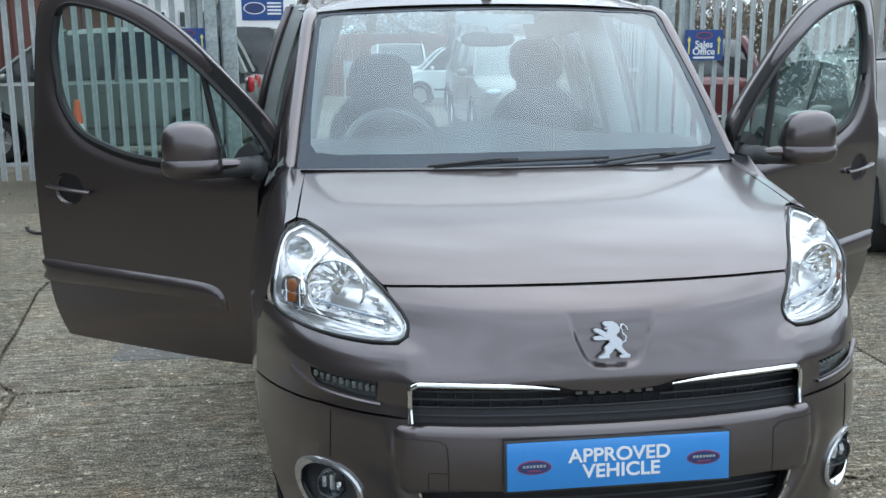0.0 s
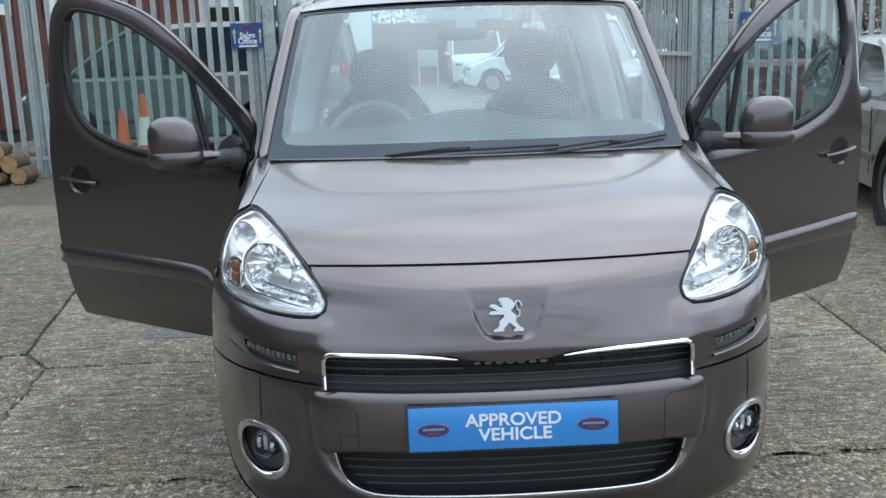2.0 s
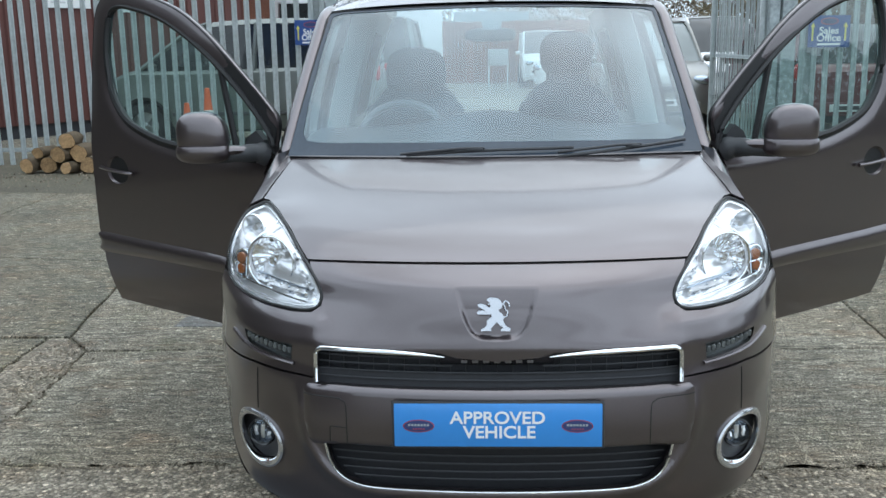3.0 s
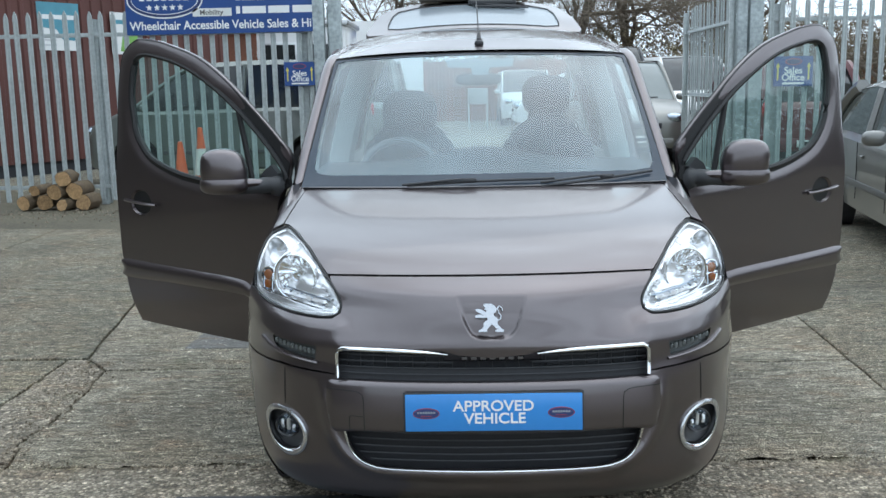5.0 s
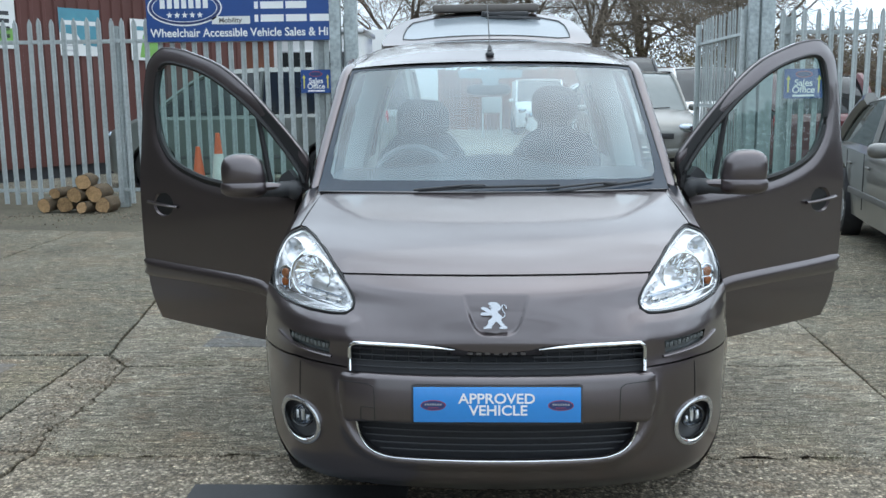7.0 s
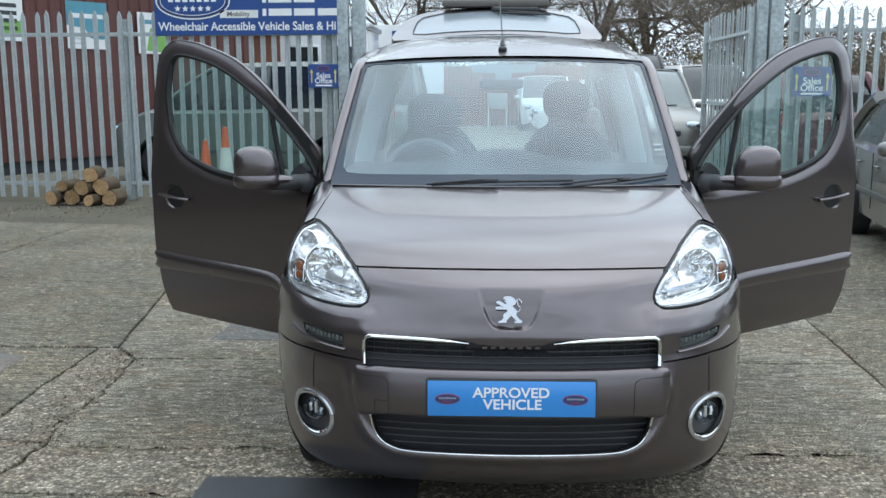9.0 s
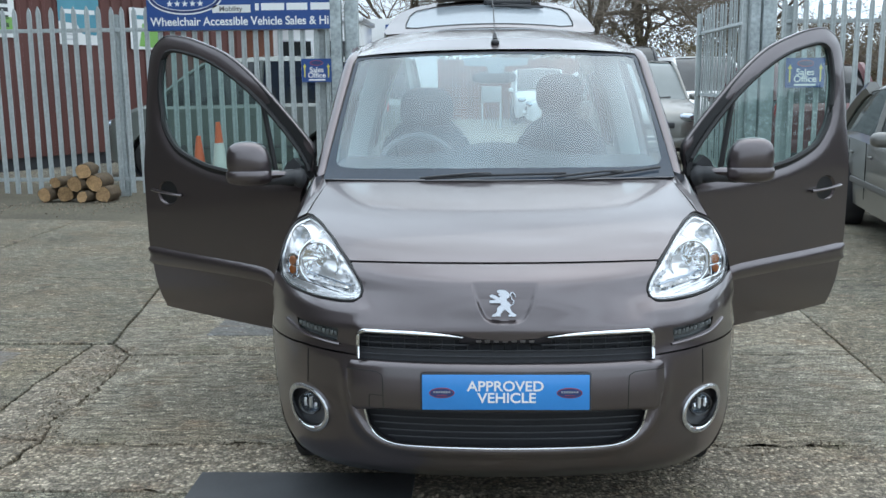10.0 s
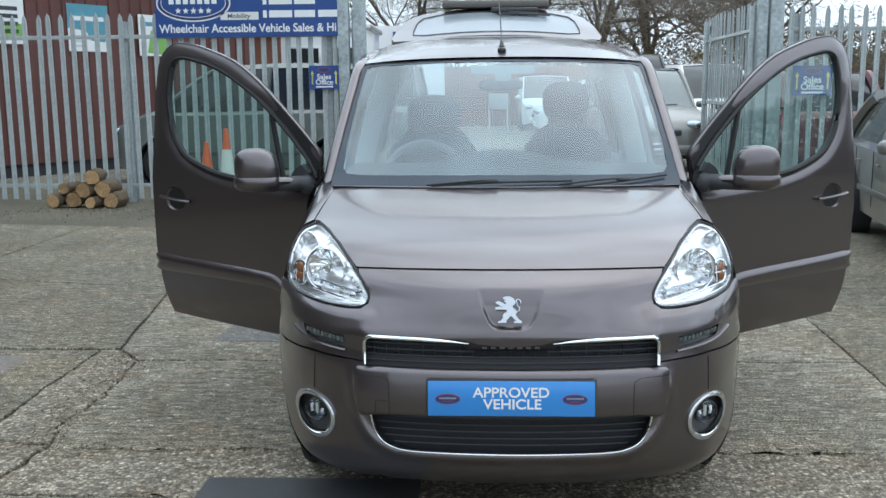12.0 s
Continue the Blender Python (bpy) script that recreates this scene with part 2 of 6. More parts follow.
def concrete(name, col, ridges=1.0, grit=0.5, brown=(0.19, 0.15, 0.10), stones=0.0):
    """Old concrete: short ridges left by the broom, grit and pale specks, damp and brown stains, and stones where it is worn."""
    m = bpy.data.materials.new(name)
    m.use_nodes = True
    n, l = m.node_tree.nodes, m.node_tree.links
    b = n["Principled BSDF"]
    b.inputs["Roughness"].default_value = 0.85
    b.inputs["Specular IOR Level"].default_value = 0.35
    tc = n.new("ShaderNodeTexCoord")

    def nz(scale, stretch=(1, 1, 1), detail=5.0, rough=0.6, turn=0.0):
        mp = n.new("ShaderNodeMapping")
        mp.inputs["Scale"].default_value = stretch
        mp.inputs["Rotation"].default_value = (0, 0, radians(turn))
        l.new(tc.outputs["Object"], mp.inputs["Vector"])
        t = n.new("ShaderNodeTexNoise")
        t.inputs["Scale"].default_value = scale
        t.inputs["Detail"].default_value = detail
        t.inputs["Roughness"].default_value = rough
        l.new(mp.outputs["Vector"], t.inputs["Vector"])
        return t.outputs["Fac"]

    def ramp(sock, a, c, lo, hi):
        r = n.new("ShaderNodeMapRange")
        for k, v in (("From Min", a), ("From Max", c), ("To Min", lo), ("To Max", hi)):
            r.inputs[k].default_value = v
        l.new(sock, r.inputs["Value"])
        return r.outputs["Result"]

    def times(a, c, op='MULTIPLY'):
        q = n.new("ShaderNodeMath")
        q.operation = op
        l.new(a, q.inputs[0])
        l.new(c, q.inputs[1])
        return q.outputs[0]
    ridge = nz(1.0, (22, 66, 1), 5.0, 0.75, 2.0)
    groove = nz(1.0, (2.8, 30, 1), 4.0, 0.6, 1.5)
    fine = nz(110.0, detail=4.0)
    clump = nz(1.0, (9, 26, 1), 7.0, 0.78, -3.0)
    broad = nz(0.9, detail=7.0)
    k = times(ramp(ridge, .32, .68, 1 - .56 * ridges, 1 + .56 * ridges), ramp(groove, .33, .43, 1 - .38 * ridges, 1.0))
    k = times(k, ramp(fine, .36, .64, 1 - .62 * grit, 1 + .62 * grit))
    pit = nz(230.0, detail=2.0)
    k = times(k, ramp(pit, .38, .62, 1 - .45 * grit, 1 + .45 * grit))
    k = times(k, ramp(clump, .33, .67, 1 - .5 * grit, 1 + .5 * grit))
    k = times(k, ramp(broad, .3, .7, .72, 1.22))
    vo = n.new("ShaderNodeTexVoronoi")
    vo.inputs["Scale"].default_value = 62.0
    l.new(tc.outputs["Object"], vo.inputs["Vector"])
    sep = n.new("ShaderNodeSeparateColor")
    l.new(vo.outputs["Color"], sep.inputs["Color"])
    speck = ramp(sep.outputs[0], .90 - .6 * stones, 1.0, 1.0, 2.0)
    k = times(k, speck)
    if stones:
        k = times(k, ramp(sep.outputs[1], 0, 1, 1 - .55 * stones, 1 + .55 * stones))
        k = times(k, ramp(vo.outputs["Distance"], .25, .6, 1.0, 1 - .6 * stones))
    mx = n.new("ShaderNodeMixRGB")
    mx.inputs["Color1"].default_value = (*col, 1)
    mx.inputs["Color2"].default_value = (*brown, 1)
    l.new(ramp(nz(1.7, detail=6.0), .42, .75, 0.0, .8), mx.inputs["Fac"])
    # rusty brown blotches, a little moss, and small dark oil spots drawn out along the broom marks
    rust = n.new("ShaderNodeMixRGB")
    rust.inputs["Color2"].default_value = (.20, .135, .085, 1)
    l.new(mx.outputs["Color"], rust.inputs["Color1"])
    l.new(ramp(nz(1.0, (3.2, 7.5, 1), 7.0, 0.7), .53, .70, 0.0, .75), rust.inputs["Fac"])
    moss = n.new("ShaderNodeMixRGB")
    moss.inputs["Color2"].default_value = (.105, .11, .05, 1)
    l.new(rust.outputs["Color"], moss.inputs["Color1"])
    l.new(ramp(nz(2.6, (1, 1.4, 1), 7.0, 0.72), .55, .78, 0.0, .6), moss.inputs["Fac"])
    k = times(k, ramp(nz(1.0, (5, 13, 1), 5.0, 0.6, 4.0), .66, .72, 1.0, .55))
    k = times(k, ramp(nz(1.0, (6.5, 22, 1), 6.0, 0.7, 1.0), .35, .65, 1 - .18 * grit, 1 + .18 * grit))
    sc = n.new("ShaderNodeVectorMath")
    sc.operation = 'SCALE'
    l.new(moss.outputs["Color"], sc.inputs[0])
    l.new(k, sc.inputs["Scale"])
    l.new(sc.outputs["Vector"], b.inputs["Base Color"])
    h = times(times(ramp(ridge, 0, 1, 0, ridges), ramp(groove, .3, .45, -.8 * ridges, 0), 'ADD'), ramp(fine, 0, 1, 0, .5 * grit + .1), 'ADD')
    if stones:
        h = times(h, ramp(vo.outputs["Distance"], 0, .6, 1.2 * stones, 0), 'ADD')
    bp = n.new("ShaderNodeBump")
    bp.inputs["Strength"].default_value = 0.8
    bp.inputs["Distance"].default_value = 0.010
    l.new(h, bp.inputs["Height"])
    l.new(bp.outputs["Normal"], b.inputs["Normal"])
    return m


CONCRETE = concrete("broomed_concrete", (0.248, 0.225, 0.176), 1.1, 1.25)
CONCRETE_SMOOTH = concrete("worn_and_shaded_concrete", (0.172, 0.160, 0.122), 0.95, 1.3, stones=.2)
CONCRETE_YARD = concrete("yard_concrete", (0.19, 0.185, 0.15), 0.6, 0.7, stones=.1)
CONCRETE_PATCH = concrete("smooth_patch_concrete", (0.150, 0.150, 0.146), 0.25, 0.5)
AGGREGATE = concrete("exposed_aggregate", (0.280, 0.244, 0.190), 0.25, 0.6, stones=.75)


# ---- mesh helpers ----
def mesh_from(bm, name, smooth=True):
    bmesh.ops.recalc_face_normals(bm, faces=bm.faces[:])
    me = bpy.data.meshes.new(name)
    bm.to_mesh(me)
    bm.free()
    if smooth:
        me.polygons.foreach_set("use_smooth", [True] * len(me.polygons))
        try:
            me.set_sharp_from_angle(angle=radians(38))
        except AttributeError:
            pass
    return me


def part(name, bm, material, parent, label="", smooth=True):
    ob = new(name, mesh_from(bm, name, smooth))
    ob.data.materials.append(material)
    ob.parent = parent
    return tagged(ob, label)


def thing(name, label, category, at=(0, 0, 0), group="", kind="", rz=0):
    ob = new(name)
    ob.empty_display_size = 0.1
    ob.matrix_basis = pose(*at, 0, 0, rz)
    return tagged(ob, label, category, group, kind)


def solid(name, bm, material, label, category="", group="", kind="", at=None, smooth=True):
    ob = new(name, mesh_from(bm, name, smooth))
    ob.data.materials.append(material)
    if at is not None:
        ob.matrix_basis = at
    return tagged(ob, label, category, group, kind)


def box(bm, c, s, bevel=0.0, m=None, seg=2):
    mm = (m if m is not None else Matrix.Identity(4)) @ Matrix.Translation(c) @ Matrix.Diagonal((*s, 1))
    r = bmesh.ops.create_cube(bm, size=1.0, matrix=mm)
    if bevel:
        es = list({e for v in r["verts"] for e in v.link_edges})
        bmesh.ops.bevel(bm, geom=es, offset=bevel, segments=seg, affect='EDGES', profile=0.5)
    return bm


def tube(bm, pts, radius, seg=8, flat=1.0, caps=True, up=(0, 0, 1)):
    """Sweep a round or oval section along points; radius: number or one per point."""
    pts = [Vector(p) for p in pts]
    rs = radius if isinstance(radius, (list, tuple)) else [radius] * len(pts)
    rings = []
    for i, p in enumerate(pts):
        d = (pts[min(i + 1, len(pts) - 1)] - pts[max(i - 1, 0)]).normalized()
        u = Vector(up)
        if abs(d.dot(u)) > 0.95:
            u = Vector((1, 0, 0))
        s = d.cross(u).normalized()
        t = s.cross(d).normalized()
        rings.append([bm.verts.new(p + rs[i] * (math.cos(2 * math.pi * k / seg) * s + flat * math.sin(2 * math.pi * k / seg) * t)) for k in range(seg)])
    for a, b in zip(rings, rings[1:]):
        for k in range(seg):
            bm.faces.new((a[k], a[(k + 1) % seg], b[(k + 1) % seg], b[k]))
    if caps:
        bm.faces.new(rings[0][::-1])
        bm.faces.new(rings[-1])
    return bm


def lathe(bm, profile, m, seg=24, close=False):
    """Turn (radius, height) points round z, then place by m."""
    rings = []
    for r, h in profile:
        if r < 1e-6:
            rings.append([bm.verts.new(m @ Vector((0, 0, h)))])
        else:
            rings.append([bm.verts.new(m @ Vector((r * math.cos(2 * math.pi * k / seg), r * math.sin(2 * math.pi * k / seg), h))) for k in range(seg)])
    for a, b in zip(rings, rings[1:]):
        for k in range(seg):
            j = (k + 1) % seg
            if len(a) == 1 and len(b) > 1:
                bm.faces.new((a[0], b[k], b[j]))
            elif len(b) == 1 and len(a) > 1:
                bm.faces.new((a[k], a[j], b[0]))
            elif len(a) > 1:
                bm.faces.new((a[k], a[j], b[j], b[k]))
    return bm


def blob(bm, c, r, power=2.0, nu=28, nv=16, m=None):
    """Superellipsoid: rounded box when power is above 2."""
    def sp(v):
        return math.copysign(abs(v) ** (2 / power), v)
    mm = m if m is not None else Matrix.Identity(4)
    rings = []
    for j in range(nv + 1):
        th = -math.pi / 2 + math.pi * j / nv
        n = 1 if j in (0, nv) else nu
        rings.append([bm.verts.new(mm @ Vector((c[0] + r[0] * sp(math.cos(th)) * sp(math.cos(2 * math.pi * k / nu)),
                                                c[1] + r[1] * sp(math.cos(th)) * sp(math.sin(2 * math.pi * k / nu)),
                                                c[2] + r[2] * sp(math.sin(th))))) for k in range(n)])
    for a, b in zip(rings, rings[1:]):
        for k in range(nu):
            j = (k + 1) % nu
            if len(a) == 1:
                bm.faces.new((a[0], b[j], b[k]))
            elif len(b) == 1:
                bm.faces.new((a[k], a[j], b[0]))
            else:
                bm.faces.new((a[k], a[j], b[j], b[k]))
    return bm


def curve1(table):
    """Smooth monotone curve through (t, value) knots."""
    xs = [p[0] for p in table]
    ys = [p[1] for p in table]
    hs = [b - a for a, b in zip(xs, xs[1:])]
    ds = [(b - a) / h for a, b, h in zip(ys, ys[1:], hs)]
    ms = [ds[0]] + [0.0 if a * b <= 0 else 2 * a * b / (a + b) for a, b in zip(ds, ds[1:])] + [ds[-1]]

    def f(x):
        x = min(max(x, xs[0]), xs[-1])
        i = max(k for k in range(len(hs)) if xs[k] <= x)
        t, h = (x - xs[i]) / hs[i], hs[i]
        return (ys[i] * (1 + 2 * t) * (1 - t) ** 2 + h * ms[i] * t * (1 - t) ** 2
                + ys[i + 1] * t * t * (3 - 2 * t) + h * ms[i + 1] * t * t * (t - 1))
    return f


def round_loop(pts, steps=5):
    """Closed Catmull-Rom loop through 2D points."""
    out, n = [], len(pts)
    for i in range(n):
        p0, p1, p2, p3 = (np.array(pts[(i + k) % n], float) for k in (-1, 0, 1, 2))
        for s in range(steps):
            t = s / steps
            out.append(tuple(0.5 * (2 * p1 + (p2 - p0) * t + (2 * p0 - 5 * p1 + 4 * p2 - p3) * t * t + (3 * p1 - p0 - 3 * p2 + p3) * t ** 3)))
    return out


def open_curve(pts, steps=6):
    """Open Catmull-Rom line through points of any dimension."""
    pts = [np.array(p, float) for p in pts]
    ext = [2 * pts[0] - pts[1], *pts, 2 * pts[-1] - pts[-2]]
    out = []
    for i in range(len(pts) - 1):
        p0, p1, p2, p3 = ext[i:i + 4]
        for s in range(steps):
            t = s / steps
            out.append(tuple(0.5 * (2 * p1 + (p2 - p0) * t + (2 * p0 - 5 * p1 + 4 * p2 - p3) * t * t + (3 * p1 - p0 - 3 * p2 + p3) * t ** 3)))
    out.append(tuple(pts[-1]))
    return out


def dense(loop, step):
    """Closed polygon with long edges divided."""
    out, n = [], len(loop)
    for i in range(n):
        a, b = np.array(loop[i], float), np.array(loop[(i + 1) % n], float)
        k = max(1, int(np.linalg.norm(b - a) / step))
        out += [tuple(a + (b - a) * s / k) for s in range(k)]
    return out


def inside(poly, pts):
    p = np.asarray(pts, float)
    x, y = p[:, 0], p[:, 1]
    c = np.zeros(len(p), bool)
    q = np.asarray(poly, float)
    for (x1, y1), (x2, y2) in zip(q, np.roll(q, -1, 0)):
        if y1 == y2:
            continue
        c ^= ((y1 > y) != (y2 > y)) & (x < (x2 - x1) * (y - y1) / (y2 - y1) + x1)
    return c


def edge_distance(poly, pts):
    p = np.asarray(pts, float)
    a = np.asarray(poly, float)
    d = np.roll(a, -1, 0) - a
    dd = np.maximum((d * d).sum(1), 1e-12)
    out = np.empty(len(p))
    for i in range(0, len(p), 2000):
        q = p[i:i + 2000, None, :] - a[None]
        t = np.clip((q * d).sum(2) / dd, 0, 1)
        e = q - t[:, :, None] * d
        out[i:i + 2000] = np.sqrt((e * e).sum(2).min(1))
    return out


def shrink(loop, d):
    """Move a closed polygon inwards by d."""
    q = np.asarray(loop, float)
    area = 0.5 * np.sum(q[:, 0] * np.roll(q[:, 1], -1) - np.roll(q[:, 0], -1) * q[:, 1])
    s = 1 if area > 0 else -1
    out = []
    for a, b, c in zip(np.roll(q, 1, 0), q, np.roll(q, -1, 0)):
        e1, e2 = b - a, c - b
        n1 = np.array((-e1[1], e1[0])) / max(np.linalg.norm(e1), 1e-9) * s
        n2 = np.array((-e2[1], e2[0])) / max(np.linalg.norm(e2), 1e-9) * s
        n = n1 + n2
        k = np.linalg.norm(n)
        n = n / k if k > 1e-6 else n1
        out.append(tuple(b + n * d / max(0.5, n @ n1)))
    return out


def mirrored(half):
    """Closed outline from its right half, which runs from the middle line to the middle line."""
    return list(half) + [(-x, z) for x, z in reversed(half) if abs(x) > 1e-6]


def flip(loop):
    return [(-x, z) for x, z in loop]


def panel(bm, outline, f, holes=(), sx=0.02, sz=0.02, back=(0, 0.015, 0), rows=None):
    """Fill a 2D outline, less its holes, with a fine mesh laid on the surface f(x, z), and turn its rims back."""
    from mathutils.geometry import delaunay_2d_cdt
    loops = [dense(outline, sx)] + [dense(h, sx) for h in holes]
    o = np.array(loops[0])
    zs = rows if rows is not None else np.arange(o[:, 1].min(), o[:, 1].max(), sz)
    grid = np.array([(x, z) for z in zs for x in np.arange(o[:, 0].min(), o[:, 0].max() + sx, sx)])
    keep = inside(loops[0], grid) & (edge_distance(loops[0], grid) > 0.3 * min(sx, sz))
    for h in loops[1:]:
        keep &= ~inside(h, grid) & (edge_distance(h, grid) > 0.3 * min(sx, sz))
    verts, edges = [], []
    for lp in loops:
        k = len(verts)
        verts += [Vector(p) for p in lp]
        edges += [(k + i, k + (i + 1) % len(lp)) for i in range(len(lp))]
    verts += [Vector(p) for p in grid[keep]]
    vs, _, fs, *_ = delaunay_2d_cdt(verts, edges, [], 0, 1e-7)
    vs = [(v[0], v[1]) for v in vs]
    mid = np.array([np.mean([vs[i] for i in t], axis=0) for t in fs])
    ok = inside(loops[0], mid)
    for h in loops[1:]:
        ok &= ~inside(h, mid)
    made = {}

    def vert(i):
        if i not in made:
            made[i] = bm.verts.new(f(*vs[i]))
        return made[i]
    for t, good in zip(fs, ok):
        if good:
            try:
                bm.faces.new([vert(i) for i in t])
            except ValueError:
                pass
    if back:
        for lp in loops:
            a = [bm.verts.new(f(*p)) for p in lp]
            b = [bm.verts.new(v.co + Vector(back)) for v in a]
            for i in range(len(lp)):
                j = (i + 1) % len(lp)
                bm.faces.new((a[i], a[j], b[j], b[i]))
    return bm


def sheet(bm, f, us, vs, back=None):
    """Grid f(u, v)."""
    g = [[bm.verts.new(f(u, v)) for u in us] for v in vs]
    for r0, r1 in zip(g, g[1:]):
        for i in range(len(us) - 1):
            bm.faces.new((r0[i], r0[i + 1], r1[i + 1], r1[i]))
    return bm


def slab2d(bm, loop, to3, depth):
    """Extruded flat shape: loop of 2D points placed by to3(a, b, d), d from 0 to depth."""
    a = [bm.verts.new(to3(x, y, 0)) for x, y in loop]
    b = [bm.verts.new(to3(x, y, depth)) for x, y in loop]
    bm.faces.new(a)
    bm.faces.new(b[::-1])
    for i in range(len(loop)):
        j = (i + 1) % len(loop)
        bm.faces.new((a[i], b[i], b[j], a[j]))
    return bm


def oval(cx, cz, rx, rz, n=28, lean=0.0):
    c, s = math.cos(lean), math.sin(lean)
    return [(cx + rx * math.cos(k) * c - rz * math.sin(k) * s, cz + rx * math.cos(k) * s + rz * math.sin(k) * c) for k in (2 * math.pi * i / n for i in range(n))]


def lettering(name, text, size, m, material, parent, label="", wide=None, align='CENTER'):
    cu = bpy.data.curves.new(name, 'FONT')
    cu.body, cu.size, cu.extrude = text, size, 0.0012
    cu.align_x, cu.align_y = align, 'CENTER'
    cu.offset = size * 0.018
    tmp = bpy.data.objects.new(name, cu)
    me = bpy.data.meshes.new_from_object(tmp)
    bpy.data.objects.remove(tmp)
    if wide:
        xs = [v.co.x for v in me.vertices]
        k = wide / (max(xs) - min(xs))
        for v in me.vertices:
            v.co.x *= k
    ob = new(name, me)
    me.materials.clear()
    me.materials.append(material)
    ob.parent = parent
    ob.matrix_basis = m
    return tagged(ob, label)


# ---- ground ----
def gravel_height(x, y):
    t = min(1, max(0, min(x + 8.9, 9.8 - x, y + 3.5, 8.0 - y - .08 * abs(x)) / .5))
    return -.004 - .016 * t + .012 * noise.noise((x * 1.7, y * 1.7, 0)) + .006 * noise.noise((x * 7, y * 7, 3))


bm = bmesh.new()
xs = list(np.linspace(-260, -14, 12)) + list(np.arange(-12, 10.1, .22)) + list(np.linspace(14, 260, 12))
ys = list(np.linspace(-60, -6, 6)) + list(np.arange(-4, 11.1, .22)) + list(np.linspace(13, 300, 14))
sheet(bm, lambda x, y: Vector((x, y, gravel_height(x, y) if abs(x) < 13 and -5 < y < 12 else -.016)), xs, ys)
solid("ground", bm, DIRT, "gravelly dirt and worn tarmac of the yard", "ground", kind="structure")
pave = thing("pavement", "cracked concrete slabs with dirt-filled joints", "pavement", kind="structure")


def ragged(a, b, amp, step=.025, seed=0):
    """Broken edge from a to b."""
    a, b = np.array(a, float), np.array(b, float)
    d = b - a
    L = np.linalg.norm(d)
    n = max(2, int(L / step))
    q = np.array((0, 1.0)) if abs(d[0]) > abs(d[1]) else np.array((1.0, 0))
    out = []
    for i in range(n):
        t = i / n
        w = amp * min(1, 6 * t, 6 * (1 - t))
        p = a + d * t
        out.append(tuple(p + q * w * (noise.noise((p[0] * 2.3, p[1] * 2.3, 1)) * 1.3 + .6 * noise.noise((p[0] * 9, p[1] * 9, 5)) + .45 * noise.noise((p[0] * 26, p[1] * 26, 9)))))
    return out


def concrete_slab(corners, material, amp=.02, top=0.0, seed=0, amps=None):
    loop = []
    n = len(corners)
    for i in range(n):
        loop += ragged(corners[i], corners[(i + 1) % n], amps[i] if amps else amp, seed=seed + i)
    b = bmesh.new()
    loop = shrink(loop, .0022)
    q = shrink(loop, .004)
    up = [b.verts.new((x, y, top)) for x, y in q]
    lip = [b.verts.new((x, y, top - .005)) for x, y in loop]
    dn = [b.verts.new((x, y, -.06)) for x, y in loop]
    f = b.faces.new(up)
    for i in range(len(loop)):
        j = (i + 1) % len(loop)
        b.faces.new((up[i], up[j], lip[j], lip[i]))
        b.faces.new((lip[i], lip[j], dn[j], dn[i]))
    bmesh.ops.triangulate(b, faces=[f])
    return part("slab", b, material, pave, smooth=False)


concrete_slab([(-1.93, .893), (1.876, .893), (1.935, 2.214), (-2.02, 2.204)], CONCRETE, amps=[.045, .006, .03, .05])
concrete_slab([(-2.02, 2.218), (1.935, 2.228), (2.058, 4.2), (-2.48, 4.2), (-2.2, 2.44)], CONCRETE, amps=[.03, .006, .004, .01, .03])
concrete_slab([(-2.48, 4.214), (2.058, 4.214), (2.2, 7.5), (-2.4, 7.5)], CONCRETE_SMOOTH, .012)
concrete_slab([(-2.0, -3.2), (1.79, -3.2), (1.872, .30), (-1.99, .42)], CONCRETE_SMOOTH, amps=[0, .006, .05, .03])
concrete_slab([(-1.99, .433), (1.872, .313), (1.876, .88), (-1.93, .88)], AGGREGATE, amps=[.05, .006, .045, .03])
concrete_slab([(-2.30, 1.0), (-1.945, .93), (-2.03, 2.20), (-2.21, 2.425), (-2.31, 2.42)], AGGREGATE, amps=[.02, .05, .02, .01, .03])
concrete_slab([(-4.5, 2.47), (-2.216, 2.45), (-2.492, 4.2), (-4.5, 4.6)], CONCRETE_SMOOTH, .015)
concrete_slab([(-4.5, 4.614), (-2.495, 4.214), (-2.414, 7.5), (-4.55, 7.55)], CONCRETE_SMOOTH, .02)
concrete_slab([(-4.5, 1.0), (-2.315, 1.02), (-2.325, 2.42), (-4.5, 2.456)], CONCRETE_SMOOTH, .02)
concrete_slab([(-4.5, -3.2), (-2.015, -3.2), (-2.01, .40), (-4.5, .95)], CONCRETE_SMOOTH, .03)
concrete_slab([(-4.5, .965), (-2.01, .415), (-1.945, .915), (-2.31, .99), (-4.5, .985)], AGGREGATE, .02)
concrete_slab([(-8.6, -3.2), (-4.515, -3.2), (-4.515, 3.4), (-8.6, 3.6)], CONCRETE_SMOOTH, .02)
concrete_slab([(-8.6, 3.615), (-4.515, 3.415), (-4.565, 7.6), (-8.6, 8.2)], CONCRETE_SMOOTH, .02)
concrete_slab([(1.803, -3.2), (5.2, -3.2), (5.2, .83), (1.880, .875)], CONCRETE_SMOOTH, .02)
# darker mix here paints the shade of the cars onto this slab
concrete_slab([(1.880, .89), (5.2, .845), (5.2, 4.1), (2.062, 4.2), (1.939, 2.22)], CONCRETE_SMOOTH, .01)
concrete_slab([(2.07, 4.214), (5.2, 4.114), (5.2, 7.9), (2.214, 7.8)], CONCRETE_SMOOTH, .02)
concrete_slab([(5.214, -3.2), (9.5, -3.2), (9.5, 7.9), (5.214, 7.9)], CONCRETE_SMOOTH, .02)
